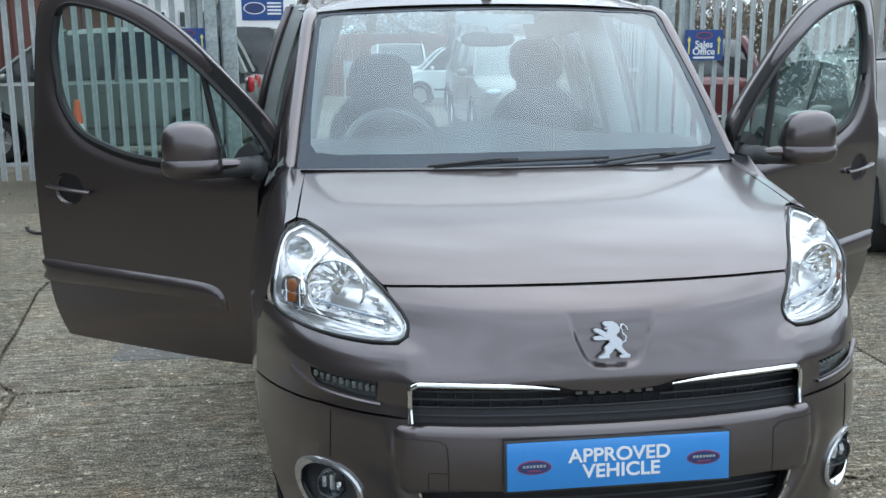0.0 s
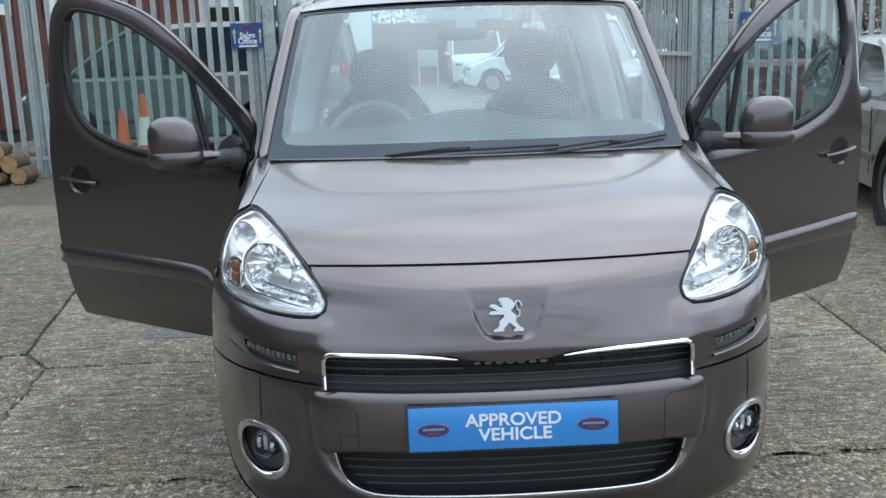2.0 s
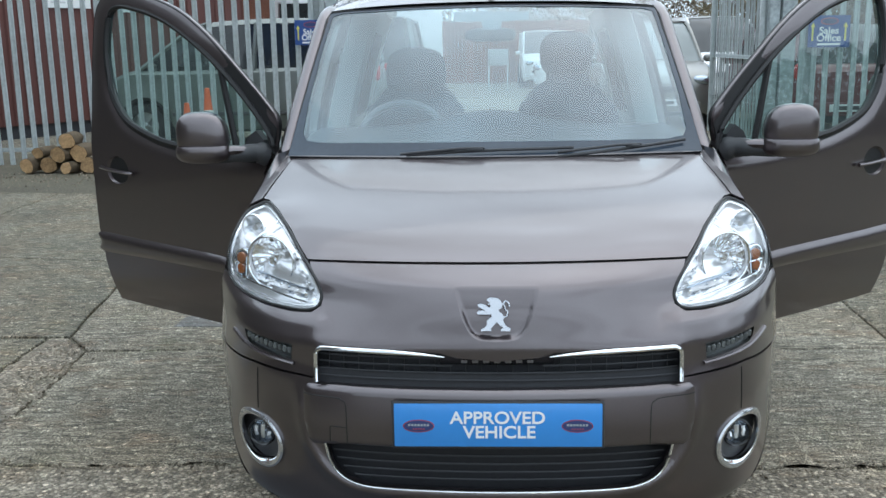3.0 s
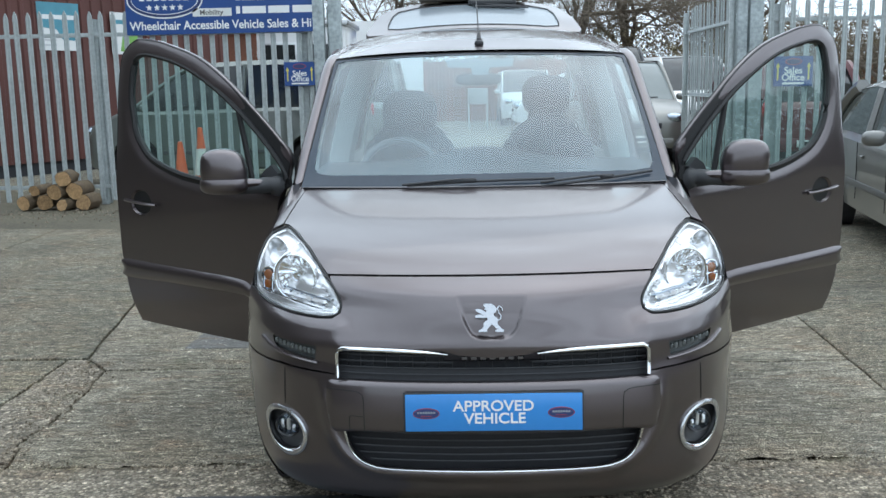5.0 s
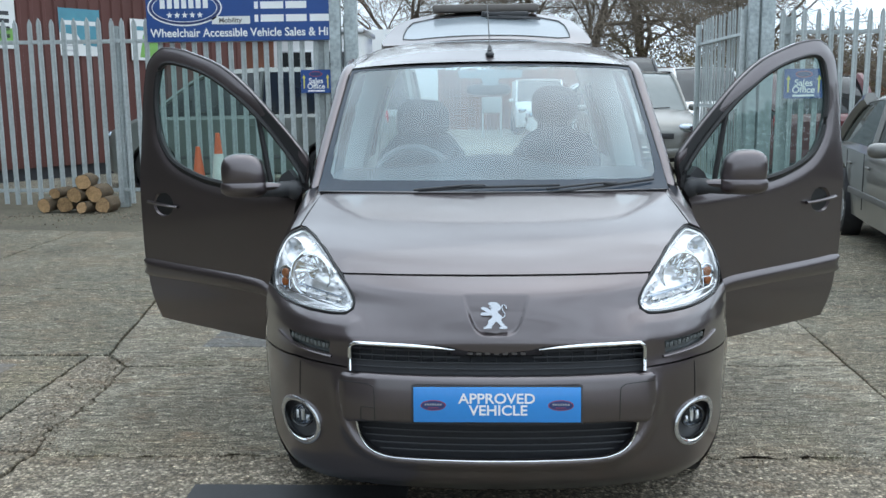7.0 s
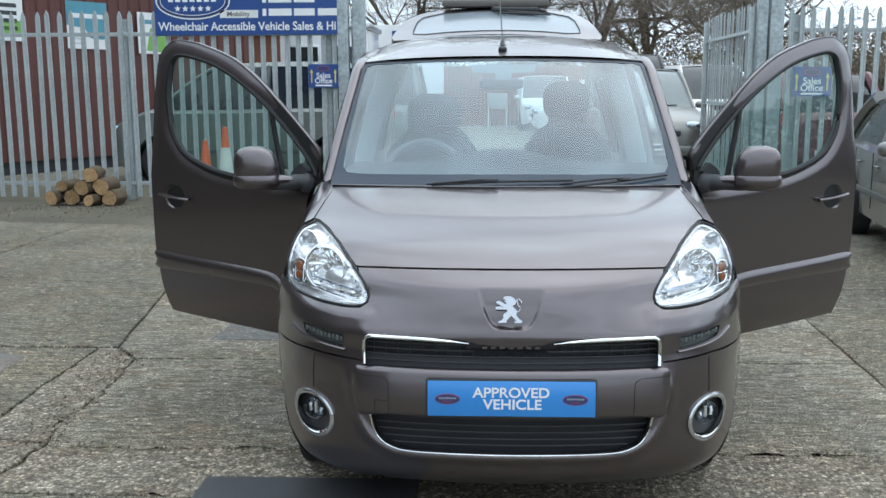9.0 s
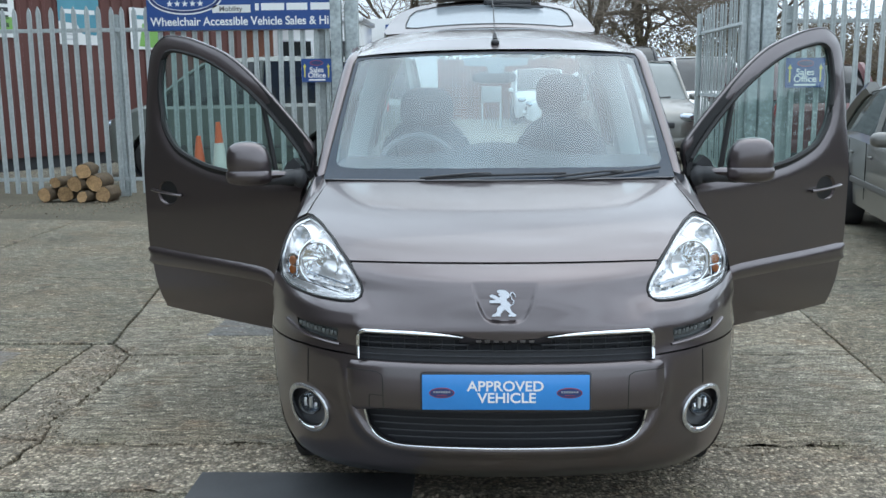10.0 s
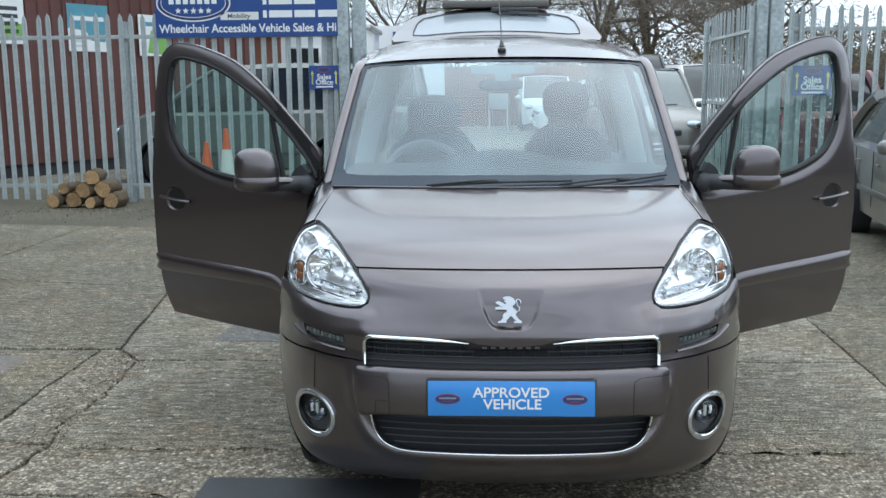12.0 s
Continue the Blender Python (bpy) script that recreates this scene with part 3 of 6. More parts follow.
# newer thin skims of smooth mortar
concrete_slab([(-1.72, 2.62), (-.95, 2.60), (-.95, 3.35), (-1.68, 3.38)], CONCRETE_PATCH, .01, top=.004)
concrete_slab([(-4.2, 1.35), (-2.62, 1.25), (-2.66, 2.25), (-3.0, 2.34), (-4.2, 2.3)], CONCRETE_PATCH, .03, top=.004)
# loose grit along the joints
rg = random.Random(12)
bm = bmesh.new()
lines = [((-1.93, .88), (1.87, .88), .10, 700), ((-2.0, .95), (-2.1, 2.35), .14, 500), ((-2.0, .4), (1.87, .3), .06, 350), ((-2.02, .85), (-4.4, .97), .1, 250), ((1.88, .9), (2.06, 4.2), .03, 200), ((-9, 8.3), (9, 8.2), .5, 900), ((-6.2, 8.9), (-4.2, 8.9), .4, 350)]
for a, c, spread, count in lines:
    for _ in range(count):
        t = rg.random()
        x = a[0] + (c[0] - a[0]) * t + rg.gauss(0, spread * .5)
        y = a[1] + (c[1] - a[1]) * t + rg.gauss(0, spread * .5)
        r = rg.uniform(.003, .009) * (1.6 if a[1] > 7 else 1)
        q = [Vector((rg.gauss(0, 1), rg.gauss(0, 1), rg.gauss(0, .7))).normalized() * r * rg.uniform(.7, 1.2) for _ in range(4)]
        q += [-v * rg.uniform(.7, 1.1) for v in q[:2]]
        vs = [bm.verts.new(Vector((x, y, r * .5)) + v) for v in q]
        for f in ((0, 1, 2), (0, 2, 5), (0, 5, 3), (0, 3, 1), (4, 2, 1), (4, 5, 2), (4, 3, 5), (4, 1, 3)):
            try:
                bm.faces.new([vs[k] for k in f])
            except ValueError:
                pass
GRIT = mat("loose_grit", (0.24, 0.20, 0.15), rough=.9, island=.55)
solid("loose_grit", bm, GRIT, "loose stones and grit along the joints", "gravel", kind="stuff", smooth=False)
# unseen plain wall added behind, low and pale so the bumper stays bright
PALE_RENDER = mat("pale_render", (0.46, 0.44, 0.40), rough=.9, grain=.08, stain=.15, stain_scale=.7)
solid("wall_south", box(bmesh.new(), (0, -15, .7), (34, .3, 1.4)), PALE_RENDER, "unseen low pale wall, added to close the yard behind", "wall", kind="structure")
# unseen side walls, added dark so the open doors mirror less light
DARK_RENDER = mat("door_darkening_render", (0.075, 0.068, 0.06), rough=.9, grain=.1, stain=.2, stain_scale=.7)
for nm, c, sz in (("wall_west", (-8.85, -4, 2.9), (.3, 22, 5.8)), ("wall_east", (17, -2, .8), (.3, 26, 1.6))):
    solid(nm, box(bmesh.new(), c, sz), DARK_RENDER, "unseen plain wall, added dark to deepen the doors' reflections", "wall", kind="structure")

# yard beyond the gate
b = bmesh.new()
box(b, (2.0, 24, -.05), (22, 26, .08))
solid("yard_road", b, CONCRETE_YARD, "pale concrete yard beyond the gateway", "road", kind="structure")

# rubber mat
b = box(bmesh.new(), (-.735, .12, .010), (.82, .88, .012), .004)
solid("rubber_mat", b, MATRUBBER, "dark grey rubber mat lying on concrete before the car", "mat")

# stray piece of rubber on the concrete
b = bmesh.new()
tube(b, open_curve([(-3.17, 6.36, .055), (-3.14, 6.33, .030), (-3.07, 6.31, .016), (-2.95, 6.30, .014), (-2.78, 6.31, .015), (-2.62, 6.36, .022)], 5), .018, 8, flat=.75)
solid("rubber_strip", b, RUBBER, "black curved rubber strip lying on the concrete", "rubber strip")

# ---- palisade fence ----
FY = 9.8


def pale_mesh(h=2.44):
    b = bmesh.new()
    prof = [(-.034, .006), (-.030, -.003), (-.012, -.003), (-.008, .002), (.008, .002), (.012, -.003), (.030, -.003), (.034, .006)]
    rows = []
    for z, k, sh in ((0, 1, 0), (h - .10, 1, 0), (h - .055, .85, 0), (h, .12, 0)):
        rows.append([b.verts.new((x * k, y, z)) for x, y in prof] + [b.verts.new((x * k, y + .004, z)) for x, y in reversed(prof)])
    n = len(rows[0])
    for r0, r1 in zip(rows, rows[1:]):
        for i in range(n):
            b.faces.new((r0[i], r0[(i + 1) % n], r1[(i + 1) % n], r1[i]))
    b.faces.new(rows[-1])
    return mesh_from(b, "pale", False)


PALE = pale_mesh()
PALE.materials.append(GALV)


def palisade(name, a, c, label, posts=(), group="palisade fences", step=.158, rails=(.24, 2.20), z0=.06):
    f = thing(name, label, "fence", (*a, 0), group)
    d = Vector((c[0] - a[0], c[1] - a[1], 0))
    L = d.length
    ang = math.degrees(math.atan2(d.y, d.x))
    f.matrix_basis = pose(a[0], a[1], 0, 0, 0, ang)
    rnd = random.Random(int(L * 100))
    n = int(L / step)
    for i in range(n + 1):
        p = new("pale", PALE)
        p.parent = f
        p.matrix_basis = pose(i * step + rnd.uniform(-.004, .004), rnd.uniform(-.003, .003), z0 + rnd.uniform(-.012, .012), rnd.uniform(-.3, .3), rnd.uniform(-.5, .5), 0)
    for z in rails:
        b = bmesh.new()
        box(b, (L / 2, .022, z), (L, .006, .05), .001)
        box(b, (L / 2, .045, z - .022), (L, .045, .006), .001)
        part("rail", b, GALV, f)
    for x in posts:
        b = bmesh.new()
        box(b, (x, .11, 1.2), (.006, .10, 2.4))
        box(b, (x, .06, 1.2), (.11, .006, 2.4))
        box(b, (x, .16, 1.2), (.11, .006, 2.4))
        part("post", b, GALV, f)
    return f


palisade("palisade_fence", (-11.2, FY), (-2.02, FY), "grey galvanised steel palisade fence", (1.0, 3.75, 6.33, 9.05))
palisade("palisade_fence", (3.80, FY), (9.8, FY), "grey galvanised steel palisade fence", (0.1, 2.9, 5.6))


def gatepost(x, y, w, label):
    g = thing("gate_post", label, "gate post", (x, y, 0), "gate posts")
    b = bmesh.new()
    box(b, (0, 0, 1.35), (w, w, 2.7), .008)
    part("post_tube", b, POSTGALV, g)
    b = bmesh.new()
    box(b, (0, 0, 2.71), (w + .012, w + .012, .02), .003)
    part("cap", b, GALV, g)
    for z in (.5, 2.1):
        b = bmesh.new()
        lathe(b, [(.03, -.09), (.03, .09)], Matrix.Translation((0, w / 2 + .03, z)), 12)
        part("hinge", b, GALV, g)
    return g


gatepost(-1.92, FY, .14, "square galvanised gate post at the fence end")
gatepost(-1.72, FY + .05, .16, "thick galvanised gate post carrying the open leaf")
gatepost(3.45, FY, .12, "slim galvanised post beside the gateway")
gatepost(3.62, FY, .17, "thick galvanised gate post beside the gateway")


def gate_leaf(a, c, label, sheeted=False):
    g = palisade("gate_leaf", a, c, label, step=.150, group="gate leaves", z0=.12, rails=(.2, 1.25, 2.2))
    L = math.hypot(c[0] - a[0], c[1] - a[1])
    for x in (0, L):
        b = bmesh.new()
        box(b, (x, .05, 1.3), (.06, .06, 2.4), .004)
        part("stile", b, GALV, g)
    if sheeted:
        part("sheet_cladding", box(bmesh.new(), (L / 2, -.03, 1.17), (L, .008, 2.1)), GALV, g)
    return g


gate_leaf((3.40, FY + .1), (3.47, FY + 3.0), "open galvanised palisade gate leaf, folded back")
gate_leaf((-1.76, FY + .18), (-2.10, FY + 3.0), "open sheeted steel gate leaf, folded back", True)


# ---- the parked people carrier ----
def faired(table, tight=.010, loose=.030):
    """Curve through knots, faired so that reflections run on without kinks; more so over the bonnet."""
    f = curve1(table)
    z0, z1 = table[0][0], table[-1][0]
    e = .004
    g0, g1 = (f(z0 + e) - f(z0)) / e, (f(z1) - f(z1 - e)) / e
    zs = np.arange(z0 - .12, z1 + .12, .002)
    ys = np.array([f(z) if z0 <= z <= z1 else (f(z0) + g0 * (z - z0) if z < z0 else f(z1) + g1 * (z - z1)) for z in zs])
    out = []
    for z in zs:
        w = tight + (loose - tight) * min(1, max(0, (z - .86) / .08))
        k = np.exp(-.5 * ((zs - z) / w) ** 2)
        out.append(float((k * ys).sum() / k.sum()))
    first = float(zs[0])
    last = len(out) - 2

    def f2(z):
        k = (z - first) / .002
        i = min(last, max(0, int(k)))
        return out[i] + (out[i + 1] - out[i]) * (k - i)
    return f2


nose = faired([(.19, .11), (.255, .035), (.32, .022), (.45, .02), (.52, .012), (.60, .016), (.66, .03), (.71, .03), (.757, .034), (.85, .075), (.902, .16), (.955, .30), (1.01, .55), (1.055, .80), (1.09, 1.02), (1.12, 1.25)])
plan_a = faired([(.19, .2), (.70, .2), (.82, .5), (.90, .4), (.985, .25), (1.09, .2), (1.12, .2)])
plan_c = faired([(.19, 1.05), (.70, 1.05), (.82, .4), (.90, .35), (.985, .3), (1.09, .15), (1.12, .15)])


def skin(x, z, out=0.0):
    """The car's front: how far back its surface lies at a height and distance from the middle line."""
    return Vector((x, nose(z) + plan_a(z) * x * x + plan_c(z) * x ** 6 - out, z))


edge_x = curve1([(.19, .70), (.24, .74), (.30, .785), (.37, .815), (.47, .838), (.60, .845), (.72, .838), (.81, .812), (.87, .793), (.93, .780), (.985, .755), (1.03, .745), (1.10, .733)])
mid_x = curve1([(.19, .80), (.30, .86), (.5, .885), (.75, .885), (.85, .867), (.95, .83), (1.03, .79), (1.10, .752)])
rear_x = curve1([(.19, .80), (.30, .845), (.5, .87), (.8, .885), (.95, .872), (1.03, .835), (1.10, .785)])

HEAD = [(.758, .969), (.730, .986), (.698, .992), (.650, .976), (.585, .942), (.498, .872), (.464, .826), (.466, .797), (.490, .782), (.540, .778), (.624, .779), (.700, .784), (.758, .795), (.786, .818), (.788, .864), (.776, .924)]
BAR = [(0, .606), (.42, .607), (.492, .604), (.505, .592), (.505, .51), (.493, .458), (.478, .446), (.38, .455), (0, .456)]
DRL = [(.536, .699), (.61, .701), (.694, .704), (.690, .684), (.679, .670), (.61, .661), (.541, .655)]

car = thing("people_carrier", "brown metallic people carrier with both front doors and tailgate open", "car")
M2 = [1, -1]


# bonnet
bonnet_rows = list(np.arange(.89, 1.0, .008)) + list(np.arange(1.0, 1.1, .0045))
half = [(0, .9035), (.15, .903), (.29, .901), (.42, .898), (.512, .8945), (.585, .948), (.650, .982), (.700, .998), (.722, .999), (.715, 1.03), (.704, 1.086), (.5, 1.092), (0, 1.093)]
bm = panel(bmesh.new(), mirrored(half), skin, sx=.025, rows=bonnet_rows, back=(0, .02, -.015))
part("bonnet", bm, PAINT, car)

b = bmesh.new()
tube(b, [skin(x, z + .002, .004) for x, z in open_curve([(-.700, 1.088), (-.66, 1.090), (-.5, 1.0935), (-.25, 1.0945), (0, 1.095), (.25, 1.0945), (.5, 1.0935), (.66, 1.090), (.700, 1.088)], 6)], .0045, 8)
part("bonnet_rim", b, PAINT, car)

# front fascia above the bumper seam
half = [(0, .8985), (.15, .898), (.29, .896), (.42, .893), (.505, .8895), (.494, .871), (.459, .827), (.460, .794), (.487, .777), (.540, .773), (.624, .774), (.700, .779), (.760, .789), (.794, .806), (.812, .81),
        (.838, .72), (.845, .604), (.828, .606), (.75, .618), (.664, .6275), (.578, .6265), (.474, .6235), (.474, .688), (.463, .706), (.437, .710), (.28, .709), (.145, .701), (.10, .689), (0, .680)]
fascia_outline = mirrored(half)


def fascia(x, z):
    """Fascia surface with its proud lip round the grille and the ledge under the lamps."""
    a = abs(x)
    out = 0.0
    d = max(0.0, (a - .46)) if z < .704 else math.hypot(max(0, a - .46), max(0, z - .704))
    out += 0.010 * math.exp(-(d / .034) ** 2)
    if a > .42:
        low = .775 + .02 * max(0, a - .70) / .1
        out += .010 * math.exp(-((z - low + .016) / .021) ** 2) * min(1, (a - .42) / .05)
    return skin(x, z, out)


SHIELD = mirrored([(0.0, .730)] + [tuple(p) for p in open_curve([(.03, .731), (.052, .736), (.070, .750), (.088, .785), (.104, .835), (.107, .851), (.098, .858), (.05, .859)], 4)] + [(0.0, .859)])


def shield_skin(x, z):
    """Shallow shield-shaped dish round the emblem."""
    t = min(1, float(edge_distance(SHIELD, [(x, z)])[0]) / .013)
    return fascia(x, z) + Vector((0, .012 * t * t * (3 - 2 * t) * min(1, max(0, (.859 - z) / .055)), 0))


DRLS = [DRL, flip(DRL)]
part("front_fascia", panel(bmesh.new(), fascia_outline, fascia, holes=DRLS + [SHIELD], sx=.008, sz=.0065), PAINT, car)
part("emblem_dish", panel(bmesh.new(), SHIELD, shield_skin, sx=.004, sz=.003, back=None), PAINT, car)

# lower bumper
half = [(0, .602), (.470, .603), (.470, .6175), (.578, .6205), (.664, .6215), (.75, .612), (.828, .600), (.845, .598), (.838, .47), (.812, .37), (.775, .295), (.70, .236), (.60, .207), (0, .195)]
FOG = oval(.660, .404, .078, .075)


RIDGE = [tuple(p) for p in open_curve([(0, .316), (.20, .317), (.335, .320), (.402, .336), (.455, .372), (.488, .418), (.507, .462), (.514, .52), (.514, .595)], 6)]
RIDGE_LOOP = mirrored(RIDGE + [(0, .595)])


def bumper_skin(x, z):
    """Cheeks with a rolled ridge that runs down beside the bar and round the lower grille."""
    d = float(edge_distance(RIDGE_LOOP, [(x, z)])[0])
    return skin(x, z, .012 * math.exp(-(d / .018) ** 2) * min(1, max(0, (.600 - z) / .06)))


lower_half = [(0, .326), (.335, .329), (.392, .345), (.434, .382), (.459, .46), (0, .462)]
part("bumper", panel(bmesh.new(), mirrored(half), bumper_skin, holes=[mirrored(lower_half), FOG, flip(FOG)], sx=.011, sz=.009, back=(0, .03, 0)), PAINT, car)

for s in M2:
    b = bmesh.new()
    tube(b, [skin(s * (.648 + .005 * t), .612 - .116 * t, .0005) for t in np.linspace(0, 1, 8)], .0016, 5)
    part("bumper_seam", b, SEAL, car)

# seams behind which the body's hollow shows
seam = bmesh.new()
sheet(seam, lambda x, z: skin(x, z, -.022), np.linspace(-.83, .83, 60), np.linspace(.58, .64, 3))
sheet(seam, lambda x, z: skin(x, z, -.022), np.linspace(-.485, .485, 50), np.linspace(.872, .925, 6))
part("seam_backing", seam, VOID, car)

# bumper bar
bar_loop = mirrored(BAR)


def bar_skin(x, z):
    d = float(edge_distance(bar_loop, [(x, z)])[0])
    lift = min(1, max(0, (.608 - z) / .15))
    return skin(x, z, .001 + .010 * math.sqrt(max(0, 1 - (1 - min(d / .014, 1)) ** 2)) + .020 * lift)


bumper_bar = part("bumper_bar", panel(bmesh.new(), bar_loop, bar_skin, sx=.014, sz=.007, back=(0, .02, 0)), PAINT, car)
for s in M2:
    lines = [[(.504, .580), (.42, .578), (.398, .572), (.388, .555), (.386, .46)]]
    if s < 0:
        lines.append([(.386, .503), (.425, .504), (.431, .498), (.432, .462)])
    for pts in lines:
        lid = bmesh.new()
        tube(lid, [bar_skin(s * x, z) for x, z in open_curve(pts, 8)], .0014, 5)
        part("towing_cover_seam", lid, SEAL, bumper_bar)

# upper grille
SLAT = mat("grille_slat", (0.040, 0.042, 0.048), rough=0.55, coat=0.0, grain=0.05)
AMBERDARK = mat("amber_bulb", (0.30, 0.085, 0.02), rough=0.2, coat=0.6, grain=0.1)
grille = part("grille", sheet(bmesh.new(), lambda x, z: skin(x, z, -.055), np.linspace(-.49, .49, 40), np.linspace(.585, .73, 4)), VOID, car)
for z in (.624, .642, .660, .679):
    x0 = 0.0 if z < .66 else .115 + (z - .66) * 1.2
    for q in (M2 if x0 else [1]):
        b = bmesh.new()
        pts = [skin(q * x, z, -.016) for x in np.linspace(x0 if x0 else -.462, .462, 30)]
        tube(b, pts, .0019, 6, flat=1.3)
        part("slat", b, SLAT, grille)
for x in np.linspace(-.44, .44, 23):
    b = bmesh.new()
    tube(b, [skin(x, .61, -.045), skin(x, .70, -.045)], .0016, 4)
    part("rib", b, BLACK, grille)
for s in M2:
    line = open_curve([(.132, .6925), (.20, .6985), (.30, .7025), (.43, .7035), (.456, .7), (.4665, .687), (.4675, .65), (.4665, .614)], 8)
    b = bmesh.new()
    n = len(line)
    tube(b, [skin(s * x, z, .0145) for x, z in line], [.0014 + .0040 * min(1, i / 14) for i in range(n)], 8, flat=1.15)
    part("chrome_trim", b, CHROME, grille, "chrome grille surround")
NAMEBAR = mat("dull_silver_lettering", (0.16, 0.15, 0.15), rough=.4, metal=.3, grain=.05)
hood = bmesh.new()
sheet(hood, lambda x, z: skin(x, z, .004 - .02 * (.694 - z) / .03), np.linspace(-.145, .145, 24), [.664, .672, .680, .692])
part("name_strip", hood, GLOSSBLACK, grille)
for i, x in enumerate(np.linspace(-.083, .083, 7)):
    b = bmesh.new()
    p = skin(x, .676, -.003)
    box(b, p, (.016, .003, .0075), .001)
    part("badge_bar", b, NAMEBAR, grille, "small silver bar in place of lettering")

# lower grille
low = part("lower_grille", sheet(bmesh.new(), lambda x, z: skin(x, z, -.06), np.linspace(-.47, .47, 40), np.linspace(.30, .48, 4)), VOID, car)
low_w = curve1([(.337, .33), (.352, .385), (.387, .425), (.45, .449)])
for z in (.350, .371, .393, .415, .437):
    w = low_w(z) - .004
    b = bmesh.new()
    tube(b, [skin(x, z, -.024) for x in np.linspace(-w, w, 36)], .0020, 6, flat=1.3)
    part("slat", b, SLAT, low)
line = open_curve([(-.452, .455), (-.438, .400), (-.412, .362), (-.37, .341), (-.31, .333), (-.15, .331), (0, .3305), (.15, .331), (.31, .333), (.37, .341), (.412, .362), (.438, .400), (.452, .455)], 6)
b = bmesh.new()
tube(b, [skin(x, z, .011) for x, z in line], .0040, 8)
part("chrome_trim", b, CHROME, low, "chrome strip round the lower grille")

# number plate
plate = part("number_plate", box(bmesh.new(), (0, 0, 0), (.52, .008, .111), .003), PLATEBLUE, car, "blue dealer plate with white words")
plate.matrix_basis = Matrix.Translation((0, -.0165, .5265)) @ Matrix.Rotation(radians(-4.6), 4, 'X')
b = bmesh.new()
box(b, (0, .004, 0), (.532, .008, .122), .003)
part("plate_holder", b, BLACK, plate)
flat = Matrix.Rotation(radians(90), 4, 'X')
lettering("word_top", "APPROVED", .044, Matrix.Translation((0, -.0046, .0185)) @ flat, WHITEINK, plate, wide=.238)
lettering("word_bottom", "VEHICLE", .044, Matrix.Translation((.004, -.0046, -.0185)) @ flat, WHITEINK, plate, wide=.182)
for s in M2:
    b = bmesh.new()
    slab2d(b, oval(s * .198, -.001, .0395, .0165), lambda x, z, d: Vector((x, -.0042 - d, z)), .001)
    badge = part("oval_badge", b, LOGORED, plate, "dark red and navy oval")
    b = bmesh.new()
    slab2d(b, oval(s * .198, -.001, .0370, .0142), lambda x, z, d: Vector((x, -.0054 - d, z)), .001)
    part("oval_field", b, LOGOBLUE, badge)
    b = bmesh.new()
    for k in range(7):
        box(b, (s * .198 + (k - 3) * .0078, -.0068, .002), (.0052, .001, .0055))
    part("bar_row", b, GALV, badge)
    b = bmesh.new()
    for k in range(5):
        box(b, (s * .198 + (k - 2) * .0065, -.0068, -.0085), (.004, .001, .0035))
    part("dot_row", b, LOGORED, badge)

# emblem, a plain heraldic shape
EMBLEM_LOOP = [(-.022, .833), (-.015, .836), (.002, .8355), (.012, .830), (.018, .821), (.0155, .813), (.0075, .808), (.010, .803), (.018, .7975), (.022, .790), (.018, .784), (.022, .776), (.030, .7675),
               (.037, .764), (.036, .757), (.013, .757), (.012, .762), (.018, .7655), (.010, .772), (.002, .779), (-.0045, .772), (-.012, .764), (-.011, .758), (-.037, .757), (-.037, .762), (-.028, .7665),
               (-.022, .7735), (-.023, .782), (-.0165, .788), (-.010, .792), (-.011, .797), (-.025, .797), (-.045, .7975), (-.047, .803), (-.0425, .806), (-.031, .807), (-.025, .805), (-.033, .810), (-.0435, .815),
               (-.045, .820), (-.038, .8225), (-.027, .820), (-.015, .813), (-.012, .818), (-.020, .8205), (-.015, .8245), (-.021, .828)]
em = part("emblem", slab2d(bmesh.new(), EMBLEM_LOOP, lambda x, z, d: skin(x - .003, z, -.004 + d), .010), EMBLEM, car, "polished chrome emblem")
b = bmesh.new()
slab2d(b, shrink(EMBLEM_LOOP, .0016), lambda x, z, d: skin(x - .003, z, .006 + d), .002)
part("emblem_face", b, EMBLEM, em)
b = bmesh.new()
tube(b, [skin(x - .003, z, .005) for x, z in open_curve([(.020, .790), (.028, .794), (.029, .803), (.023, .811), (.020, .821), (.025, .828), (.032, .823), (.034, .815)], 4)], .0026, 6)
part("emblem_curl", b, EMBLEM, em)

